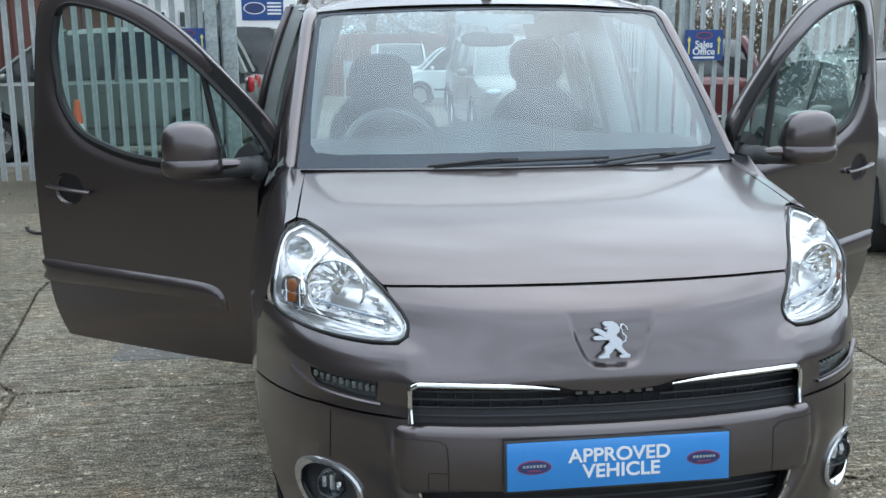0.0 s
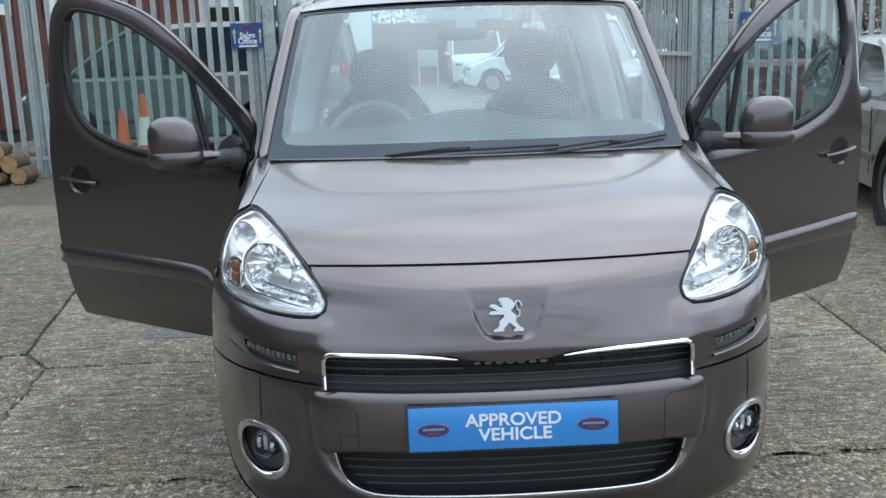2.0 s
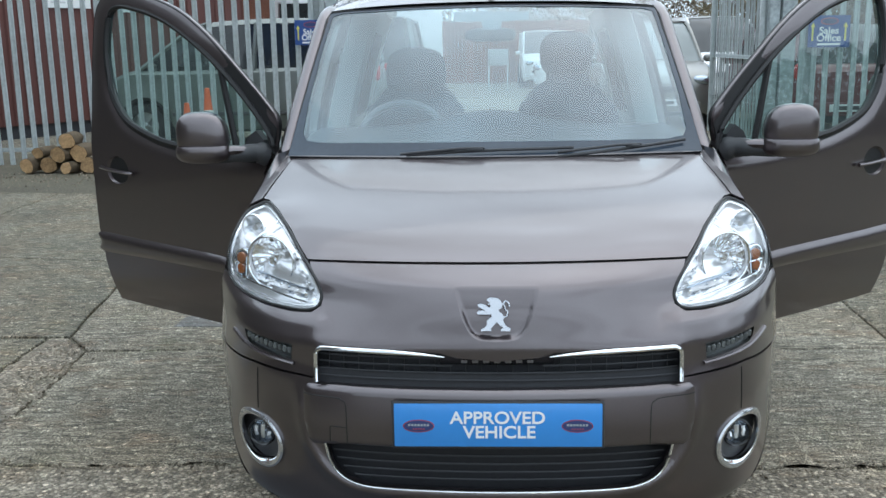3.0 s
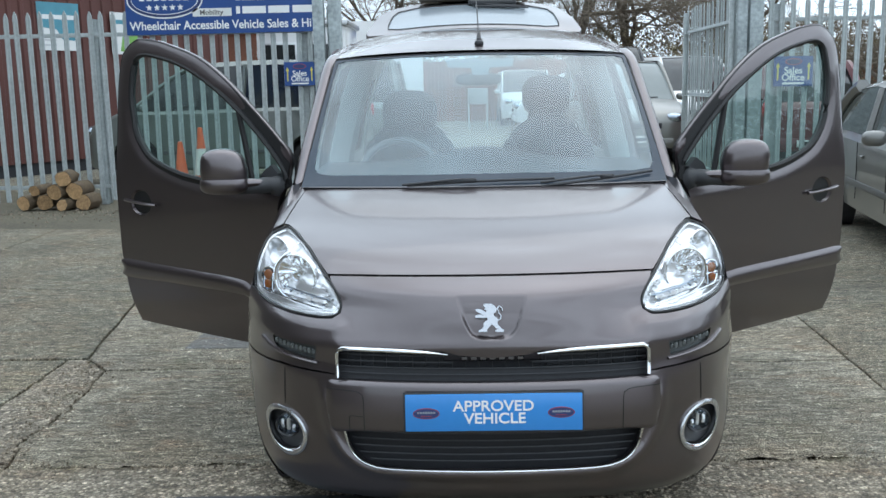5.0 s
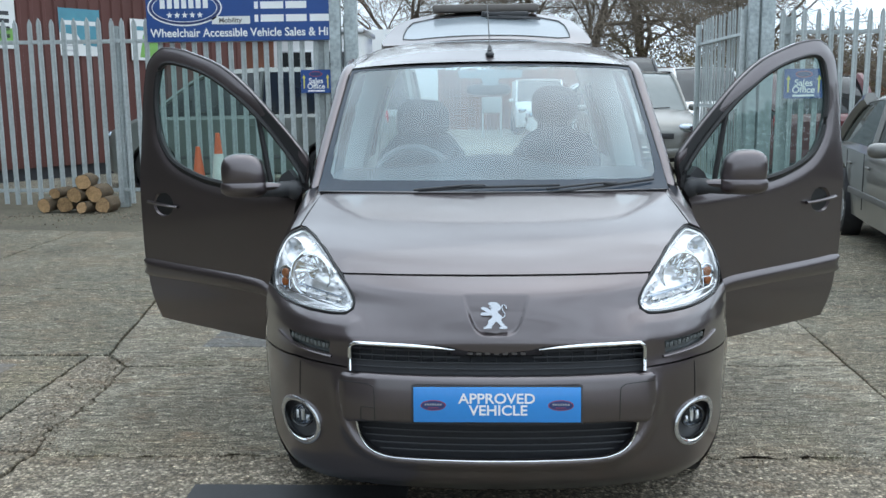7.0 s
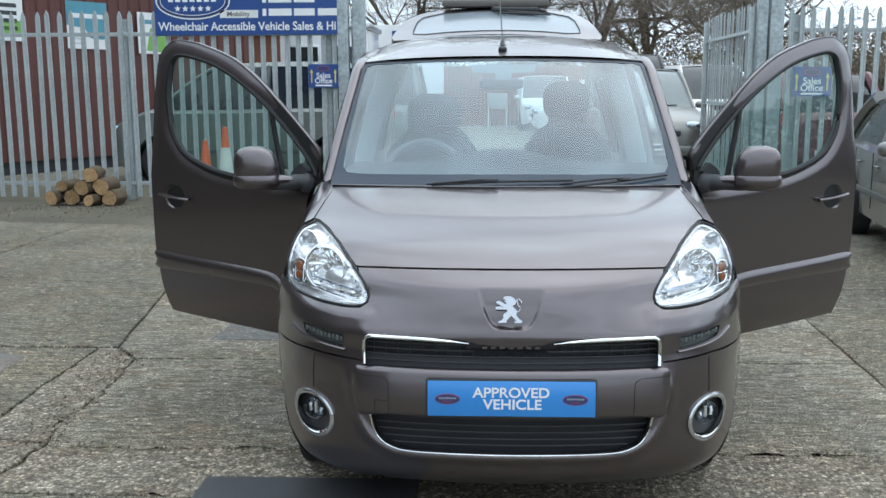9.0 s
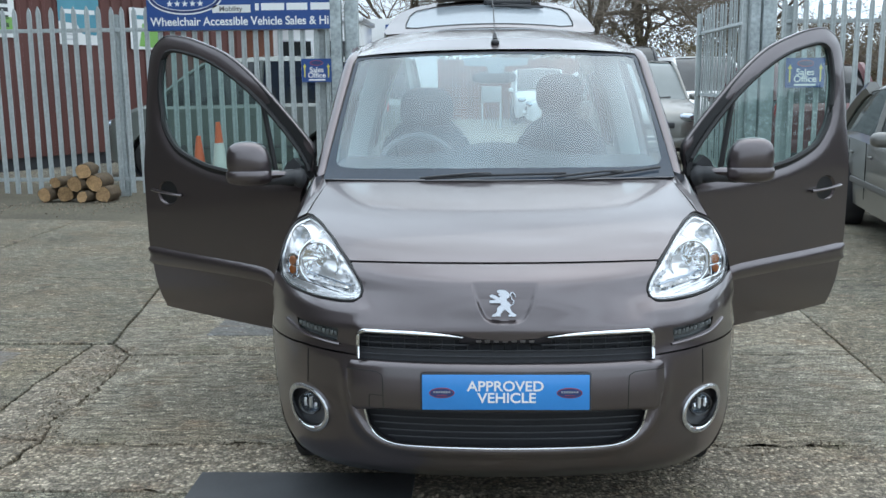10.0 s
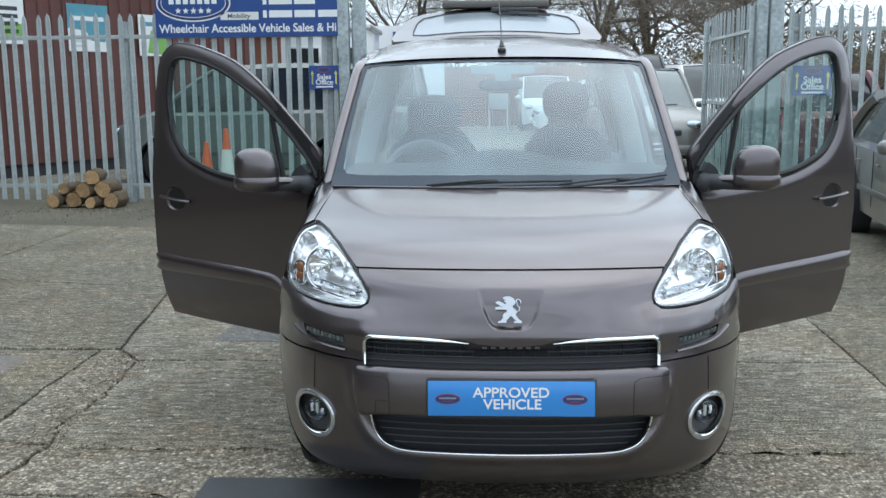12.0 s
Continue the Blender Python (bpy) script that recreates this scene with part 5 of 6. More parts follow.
# dashboard, wheel, mirror and seats
b = bmesh.new()
sheet(b, lambda x, t: Vector((x, 1.08 + .16 * x * x * (1 - t) + .74 * t, 1.055 + (.075 + .065 * math.exp(-(x / .26) ** 2)) * math.sin(math.pi / 2 * min(1, t * 1.9)) - .28 * max(0, t - .88) / .12)), np.linspace(-.71, .71, 40), np.linspace(0, 1, 24))
dash = part("dashboard", b, DASH, car, "dark blue-grey dashboard top")
b = bmesh.new()
WHEELGRIP = mat("steering_wheel_leather", (0.15, 0.16, 0.17), rough=.35, grain=.1, grain_scale=200, coat=.3)
sm = Matrix.Translation((-.38, 1.80, 1.052)) @ Matrix.Rotation(radians(62), 4, 'X')
ringp = [sm @ Vector((.19 * math.cos(a), .19 * math.sin(a), 0)) for a in np.linspace(0, 2 * math.pi, 33)]
tube(b, ringp, .016, 8, caps=False)
swheel = part("steering_wheel", b, WHEELGRIP, car)
b = bmesh.new()
blob(b, (0, 0, .01), (.085, .07, .03), 2.6, 18, 10, sm)
for a in (0, math.pi, -math.pi / 2):
    tube(b, [sm @ Vector((.05 * math.cos(a), .05 * math.sin(a), .005)), sm @ Vector((.19 * math.cos(a), .19 * math.sin(a), 0))], .016, 6, flat=.5)
part("hub", b, BLACK, swheel)
b = bmesh.new()
blob(b, (-.005, 1.72, 1.498), (.105, .020, .028), 3.2, 24, 12)
im = part("interior_mirror", b, VISOR, car)
b = bmesh.new()
tube(b, [(-.005, 1.70, 1.53), (0, 1.66, 1.585)], .011, 8)
part("mirror_stalk", b, BLACK, im)
for s in M2:
    b = bmesh.new()
    blob(b, (s * .37, 2.16, .66), (.25, .27, .10), 3.2, 24, 12)
    seat = part("front_seat", b, CLOTH, car, "dark cloth front seat with headrest")
    b = bmesh.new()
    lean = Matrix.Translation((s * .37, 2.40, .70)) @ Matrix.Rotation(radians(-13), 4, 'X')
    blob(b, (0, 0, .27), (.25, .085, .34), 2.5, 26, 16, lean)
    part("backrest", b, CLOTH, seat)
    hz, hr = (.64, (.150, .07, .125)) if s < 0 else (.725, (.130, .06, .110))
    for q in M2:
        b = bmesh.new()
        blob(b, (q * .20, -.05, .24), (.055, .075, .25), 2.6, 14, 10, lean)
        part("bolster", b, CLOTH, seat)
        b = bmesh.new()
        tube(b, [lean @ Vector((q * .05, 0, .52)), lean @ Vector((q * .05, 0, hz))], .007, 8)
        part("headrest_post", b, CHROME, seat)
    b = bmesh.new()
    blob(b, (0, -.005, hz), hr, 2.9, 22, 12, lean)
    part("headrest", b, CLOTH, seat)
    b = bmesh.new()
    blob(b, (0, .02, .58), (.10, .04, .12), 2.6, 18, 10, lean)
    part("seat_neck", b, CLOTH, seat)

# tailgate raised over the roof
TAILBAR = mat("tailgate_bar", (0.13, 0.115, 0.105), rough=.5, grain=.08, stain=.08)
tg = Matrix.Translation((0, 4.22, 1.77)) @ Matrix.Rotation(radians(15), 4, 'X')


def gate(x, t, out=0.0):
    return tg @ Vector((x, t, .105 + .03 * math.sin(min(1, t / .5) * math.pi / 2) - .05 * (x / .7) ** 2 + out))


TG = mirrored([(0, -.02), (.60, -.02), (.745, .02), (.77, .10), (.735, .40), (.68, .66), (.58, .78), (.40, .83), (0, .84)])
TGW = mirrored([(0, .06), (.52, .065), (.61, .11), (.615, .20), (.60, .45), (.565, .60), (.42, .68), (0, .70)])
tailgate = part("tailgate", panel(bmesh.new(), TG, gate, holes=[TGW], sx=.05, sz=.05, back=(0, .01, -.06)), PAINT, car, "raised tailgate with heated glass and wiper")
b = panel(bmesh.new(), TG, lambda x, t: gate(x, t, -.07), holes=[TGW], sx=.08, sz=.08, back=None)
part("tailgate_lining", b, TRIM, tailgate)
b = panel(bmesh.new(), TGW, lambda x, t: gate(x, t, -.004), sx=.08, sz=.08, back=None)
part("rear_window", b, TAILGLASS, tailgate, "rear glass with the sky's reflection put into its pale colour")
b = bmesh.new()
tube(b, [gate(x, t, .003) for x, t in dense(TGW + TGW[:1], .06)], .004, 6, flat=.6, caps=False)
part("window_seal", b, SEAL, tailgate)
b = bmesh.new()
tube(b, [gate(x, t, .02) for x, t in ((.0, .69), (.02, .62), (.12, .57), (.33, .55))], .009, 6)
tube(b, [gate(x, .535, .015) for x in np.linspace(.02, .42, 6)], .008, 6)
box(b, gate(0, .70, .01), (.07, .08, .04), .01)
box(b, gate(.16, .60, .03), (.34, .05, .035), .01)
part("rear_wiper", b, BLACK, tailgate)
b = bmesh.new()
box(b, gate(0, .80, .035), (.84, .16, .06), .02)
part("plate_recess_bar", b, TAILBAR, tailgate)

# front doors, swung open
DOOR = [(1.00, 1.600), (.965, 1.672), (.90, 1.712), (.845, 1.718), (.76, 1.708), (.669, 1.688), (.465, 1.622), (.29, 1.518), (.123, 1.382), (-.007, 1.268), (-.075, 1.195), (-.06, 1.10), (-.02, 1.02), (.0, .9), (.0, .40), (.03, .345), (.19, .338), (.60, .352), (.93, .362), (.957, .375), (.978, .45), (.99, .53), (1.0, .64), (1.015, .70), (1.02, .90), (1.02, 1.10), (1.013, 1.40)]
WIN = [(.900, 1.45), (.892, 1.57), (.872, 1.618), (.82, 1.634), (.732, 1.622), (.60, 1.590), (.463, 1.534), (.286, 1.429), (.117, 1.293), (.0, 1.175), (-.034, 1.121), (-.02, 1.065), (.25, 1.072), (.499, 1.095), (.64, 1.128), (.76, 1.176), (.825, 1.235), (.868, 1.31)]


def door_out(z):
    """How far the door's outer face stands off its flat plane."""
    return -.10 * max(0, (z - 1.05) / .66) ** 1.6 * .6 - .05 * max(0, (.62 - z) / .28) ** 2


for s, deg in ((-1, 59.0), (1, 56.8)):
    a = radians(deg)
    hinge = Vector((s * .88, 1.33, 0))
    along = Vector((s * math.sin(a), math.cos(a), 0))
    normal = Vector((s * math.cos(a), -math.sin(a), 0))

    def door(u, z, out=0.0):
        bulge = .012 * math.sin(math.pi * min(1, max(0, u)))
        return hinge + along * u + Vector((0, 0, z)) + normal * (door_out(z) + bulge + out)

    def dskin(u, z):
        out = 0.0
        # shoulder that follows the window's lower edge
        t = min(1, float(edge_distance(window_edge, [(u, z)])[0]) / .062)
        out -= .017 * (1 - t * t * (3 - 2 * t)) * min(1, max(0, (1.50 - z) / .2))
        # rounded outer edge of the window frame
        if z > 1.05:
            te = min(1, float(edge_distance(od, [(u, z)])[0]) / .075)
            out -= .014 * (1 - te) ** 2 * min(1, (z - 1.05) / .2)
        return door(u, z, out)
    od = round_loop(DOOR, 3)
    wd = round_loop(shrink(WIN, -.009), 3)
    window_edge = wd
    pocket = oval(.85, .957, .074, .061, 36)
    d = part("front_door", panel(bmesh.new(), od, dskin, holes=[wd, pocket], sx=.016, sz=.014, back=tuple(-.010 * normal)), PAINT, car, "open front door with window and mirror")
    b = panel(bmesh.new(), shrink(od, .004), lambda u, z: door(u, z, -.011), holes=[shrink(wd, -.006)], sx=.06, sz=.05, back=tuple(-.030 * normal))
    part("door_lining", b, SEAL, d, "dark plastic door lining")
    # lower moulding
    mould = round_loop([(1.012, .674), (.80, .669), (.55, .661), (.33, .652), (.21, .640), (.16, .610), (.145, .555), (.165, .548), (.21, .572), (.40, .582), (.70, .587), (1.0, .588), (1.01, .63)], 3)

    def mould_out(u, z):
        """Proud strip with rounded edges."""
        t = min(1, float(edge_distance(mould, [(u, z)])[0]) / .036)
        return .002 + .014 * t * (2 - t)
    b = panel(bmesh.new(), mould, lambda u, z: door(u, z, mould_out(u, z)), sx=.02, sz=.006, back=tuple(-.016 * normal))
    part("door_moulding", b, PAINT, d)
    # glass, seal, quarter bar
    b = panel(bmesh.new(), wd, lambda u, z: door(u, z, -.022), sx=.06, sz=.06, back=None)
    g = part("door_window", b, PANE, d)
    g.visible_shadow = False
    b = bmesh.new()
    tube(b, [door(u, z, -.010) for u, z in wd + wd[:1]], .0125, 6, caps=False)
    part("window_seal", b, SEAL, d)
    b = bmesh.new()
    tube(b, [door(.215, 1.385, -.012), door(.135, 1.075, -.012)], .013, 6)
    part("quarter_bar", b, SEAL, d)
    b = panel(bmesh.new(), [(-.02, 1.068), (.10, 1.07), (.06, 1.13), (.02, 1.155), (-.02, 1.12)], lambda u, z: door(u, z, .004), sx=.05, sz=.05, back=tuple(-.03 * normal))
    part("mirror_base", b, BLACK, d)
    # dished pocket and pull handle

    def dish(u, z):
        h = min(1, math.hypot((u - .85) / .074, (z - .957) / .061))
        return door(u, z, -.034 * (1 - h * h) ** .7)
    part("handle_recess", panel(bmesh.new(), pocket, dish, sx=.007, sz=.006, back=None), PAINT, d)
    b = bmesh.new()
    hp = open_curve([(.945, .967), (.90, .963), (.84, .959), (.77, .953), (.73, .950)], 4)
    tube(b, [door(u, z, .012 + .012 * math.sin(math.pi * i / (len(hp) - 1))) for i, (u, z) in enumerate(hp)], [.011] * len(hp), 8, flat=.75)
    part("door_handle", b, PAINT, d)
    # dark oval laid in the dish as painted shade behind the handle
    b = panel(bmesh.new(), oval(.85, .982, .05, .026, 18), lambda u, z: door(u, z, -.028), sx=.02, sz=.02, back=tuple(.012 * normal))
    part("handle_pocket", b, VOID, d)
    # mirror
    b = bmesh.new()
    mm = Matrix.Translation((s * 1.08, 1.27, 1.138)) @ Matrix.Rotation(radians(-s * 6), 4, 'Z')
    blob(b, (0, .004, .012), (.098, .066, .084), 3.0, 34, 20, mm)
    for v in b.verts:
        if v.co.z > 1.138:
            v.co.x += s * .020 * (v.co.z - 1.138) / .09 * (0 if s * v.co.x > 1.08 else 1)
    mir = part("wing_mirror", b, PAINT, d, "brown wing mirror shell")
    b = bmesh.new()
    blob(b, (0, .0, -.052), (.103, .073, .046), 2.8, 34, 16, mm)
    for v in b.verts:
        v.co.z = min(v.co.z, 1.108)
    part("mirror_lower", b, PAINT, mir)
    b = bmesh.new()
    tube(b, open_curve([(s * 1.03, 1.275, 1.068), (s * .95, 1.285, 1.072), (s * .89, 1.31, 1.075), (s * .855, 1.33, 1.06)], 4), [.026] * 5 + [.03] * 4 + [.038] * 4, 10, flat=1.15)
    part("mirror_arm", b, BLACK, mir)
    b = bmesh.new()
    tube(b, [(s * 1.02, 1.262, 1.086), (s * .96, 1.272, 1.088), (s * .915, 1.288, 1.086)], [.026, .022, .016], 10, flat=.9)
    part("arm_strip", b, PAINT, mir)


# ---- boards on the fence ----
face = Matrix.Rotation(radians(90), 4, 'X')


def star(cx, cz, r):
    return [(cx + (r if k % 2 == 0 else r * .42) * math.sin(math.pi * k / 5), cz + (r if k % 2 == 0 else r * .42) * math.cos(math.pi * k / 5)) for k in range(10)]


def flatshape(loop, y, depth=.002):
    return slab2d(bmesh.new(), loop, lambda a, c, d: Vector((a, y - d, c)), depth)


def strip(x0, x1, z0, z1, y, depth=.002):
    return flatshape([(x0, z0), (x1, z0), (x1, z1), (x0, z1)], y, depth)


banner = thing("banner_board", "long blue dealer board with white words fixed to the fence", "sign", (-4.38, 9.745, 2.18))
part("board", strip(0, 2.44, 0, 1.05, .012, .012), SIGNBLUE, banner)
lettering("headline", "Wheelchair Accessible Vehicle Sales & Hi", .15, Matrix.Translation((.045, -.003, .105)) @ face, WHITEINK, banner, wide=2.33, align='LEFT')
part("oval_rim", flatshape(oval(.51, .43, .49, .235, 48), -.001), WHITEINK, banner)
part("oval_field", flatshape(oval(.51, .43, .47, .215, 48), -.004), LOGOBLUE, banner)
part("oval_line", flatshape(oval(.51, .43, .43, .185, 48), -.0065), WHITEINK, banner)
part("oval_inner", flatshape(oval(.51, .43, .42, .175, 48), -.009), SIGNBLUE, banner)
for k in range(7):
    part("letter_bar", strip(.19 + k * .094, .255 + k * .094, .42, .53, -.0115), WHITEINK, banner)
for k in range(5):
    part("star", flatshape(star(.31 + k * .10, .335, .045), -.0115), WHITEINK, banner)
part("grey_strip", strip(.86, 1.36, .215, .315, -.001), POSTER, banner)
lettering("grey_word", "Mobility", .085, Matrix.Translation((.95, -.004, .262)) @ face, NAMEBAR, banner, wide=.30, align='LEFT')
for z in (.285, .45):
    for x0, x1 in ((1.42, 1.47), (1.50, 1.80), (1.83, 2.10), (2.14, 2.52 if z < .3 else 2.14)):
        if x1 > x0:
            part("number_bar", strip(x0, x1, z - .045, z + .045, -.001), WHITEINK, banner)

for x, z, y in ((-2.385, 1.50, 9.755), (3.86, 1.365, 9.755)):
    sgn = thing("sales_sign", "small dark blue sales office sign with yellow arrows", "sign", (x, y, z), "sales office signs")
    k = 1.0 if x < 0 else 1.25
    part("plate", strip(0, .395 * k, 0, .30 * k, .006, .006), SIGNBLUE, sgn)
    lettering("word_top", "Sales", .095 * k, Matrix.Translation((.198 * k, -.002, .155 * k)) @ face, WHITEINK, sgn)
    lettering("word_bottom", "Office", .095 * k, Matrix.Translation((.198 * k, -.002, .085 * k)) @ face, WHITEINK, sgn)
    part("small_bar", strip(.09 * k, .31 * k, .018 * k, .038 * k, -.001), WHITEINK, sgn)
    part("oval", flatshape(oval(.198 * k, .245 * k, .085 * k, .035 * k, 28), -.001), LOGORED, sgn)
    part("oval_field", flatshape(oval(.198 * k, .245 * k, .075 * k, .027 * k, 28), -.0035), LOGOBLUE, sgn)
    for ax in (.042, .353):
        part("arrow", flatshape([((ax + a) * k, c * k) for a, c in ((-.008, .06), (.008, .06), (.008, .19), (.022, .19), (0, .235), (-.022, .19), (-.008, .19))], -.001), YELLOWINK, sgn)

# ---- clad building behind the fence ----
WA, WB = Vector((-10.8, 9.95, 0)), Vector((-5.3, 18.8, 0))
wdir = (WB - WA).normalized()
wang = math.degrees(math.atan2(wdir.y, wdir.x))
shed = thing("clad_building", "red-brown profiled steel building with posters on its wall", "building", WA, rz=wang)
Lw = (WB - WA).length
bm = bmesh.new()
prof, x = [], 0.0
while x < Lw:
    prof += [(x, 0), (x + .14, 0), (x + .165, -.035), (x + .225, -.035)]
    x += .25
prof = [(a, c) for a, c in prof if a <= Lw]
lo = [bm.verts.new((a, c, .22)) for a, c in prof]
hi = [bm.verts.new((a, c, 5.2)) for a, c in prof]
for i in range(len(prof) - 1):
    bm.faces.new((lo[i], lo[i + 1], hi[i + 1], hi[i]))
part("wall", bm, CLAD, shed, smooth=False)
# near-black base paints the shadow gap under the cladding
bm = box(bmesh.new(), (Lw / 2, .35, .10), (Lw, .6, .26))
part("plinth", bm, VOID, shed)
bm = box(bmesh.new(), (Lw / 2, 3.5, 5.35), (Lw + .4, 7.4, .3), .05)
part("roof", bm, CLAD, shed)
bm = box(bmesh.new(), (Lw / 2, 3.6, 2.6), (Lw, 6.9, 5.1))
part("body", bm, CLAD, shed)
for x0, x1, z0, z1, m2 in ((4.35, 4.86, 2.33, 3.35, POSTER), (5.72, 6.60, 2.24, 3.10, POSTER), (7.30, 8.05, 2.19, 2.99, POSTER)):
    p = part("poster", strip(x0, x1, z0, z1, -.05), m2, shed, "white printed poster on the wall")
    if x0 > 5 and x0 < 7:
        part("poster_picture", flatshape([(x0, z0 + .42), (x0 + .38, z0 + .38), (x0 + .5, z0 + .2), (x1 - .1, z0 + .18), (x1, z0 + .3), (x1, z1), (x0, z1)], -.053), POSTERBLUE, p)
        part("poster_bar", strip(x0 + .1, x1 - .1, z1 - .30, z1 - .22, -.056), POSTER, p)
        for q in range(3):
            part("poster_bar", strip(x0 + .06, x0 + .36, z0 + .08 + q * .09, z0 + .11 + q * .09, -.056), ALLOY, p)
    elif x0 > 7:
        part("poster_picture", flatshape([(x0 + .2, z0 + .06), (x1, z0 + .02), (x1, z0 + .55), (x0 + .3, z0 + .5)], -.053), POSTERGREEN, p)
        part("poster_bar", strip(x0 + .08, x0 + .5, z1 - .22, z1 - .14, -.053), POSTERBLUE, p)
    else:
        for q in range(4):
            part("poster_bar", strip(x0 + .06, x1 - .12, z1 - .45 - q * .13, z1 - .38 - q * .13, -.053), BLACK, p)
        part("poster_picture", strip(x0 + .1, x1, z0 + .08, z0 + .35, -.053), POSTERGREEN, p)

# ---- logs and cones by the fence ----
rl = random.Random(4)
stack = [(-5.66, .10, .10), (-5.42, .105, .105), (-5.17, .075, .075), (-4.92, .10, .10), (-5.54, .255, .072), (-5.27, .235, .105), (-5.03, .245, .112), (-5.15, .40, .10)]
for i, (x, z, r) in enumerate(stack):
    lg = thing("log", "short sawn log with pale cut end and rough bark", "log", (x, 9.22, z), "log pile")
    lg.matrix_basis = pose(x, 9.20 + rl.uniform(-.05, .05), z, 0, 0, rl.uniform(-12, 9))
    b = bmesh.new()
    L = rl.uniform(.24, .36)
    rings = []
    bend, squash, turn = rl.uniform(-.03, .03), rl.uniform(.9, 1.0), rl.uniform(0, 6)
    for t in np.linspace(0, 1, 7):
        row = []
        for a in np.linspace(0, 2 * math.pi, 19)[:-1]:
            q = r * (1 + .16 * noise.noise((i * 9 + math.cos(a) * 1.3, math.sin(a) * 1.3, t * .8)) + .12 * noise.noise((i * 5 + math.cos(a) * 4, math.sin(a) * 4, t * 3)))
            slant = .014 * math.cos(a + turn) if t in (0.0, 1.0) else 0
            row.append(b.verts.new((q * math.cos(a) + bend * t, t * L + slant, q * squash * math.sin(a))))
        rings.append(row)
    for a, c in zip(rings, rings[1:]):
        for k in range(18):
            b.faces.new((a[k], a[(k + 1) % 18], c[(k + 1) % 18], c[k]))
    b.faces.new(rings[-1])
    front = [v.co.copy() for v in rings[0]]
    part("bark", b, LOGBARK, lg)
    b = bmesh.new()
    c0 = b.verts.new(sum(front, Vector()) / 18 + Vector((0, -.004, 0)))
    vs = [b.verts.new(v * .96 + Vector((0, -.003, 0))) for v in front]
    for k in range(18):
        b.faces.new((c0, vs[k], vs[(k + 1) % 18]))
    part("cut_end", b, LOGEND, lg, "pale sawn wood end")


def cone(x, y, h, sleeve):
    c = thing("traffic_cone", "orange traffic cone with white sleeve" if sleeve else "plain orange traffic cone, faded", "traffic cone", (x, y, 0), "traffic cones")
    b = box(bmesh.new(), (0, 0, .02), (.36, .36, .04), .012)
    part("base", b, BLACK if sleeve else CONEORANGE, c)
    b = lathe(bmesh.new(), [(.145, .035), (.12, .12), (.028, h), (.02, h + .004), (0, h + .004)], Matrix.Identity(4), 24)
    part("body", b, CONEORANGE, c)
    if sleeve:
        r0, r1 = .12 - (.12 - .028) * (h * .42 - .12) / (h - .12), .12 - (.12 - .028) * (h * .745 - .12) / (h - .12)
        b = lathe(bmesh.new(), [(r0 + .003, h * .42), (r1 + .003, h * .745)], Matrix.Identity(4), 24)
        part("sleeve", b, CONEWHITE, c)


cone(-3.37, 9.20, 1.01, True)
cone(-3.63, 9.20, .84, False)


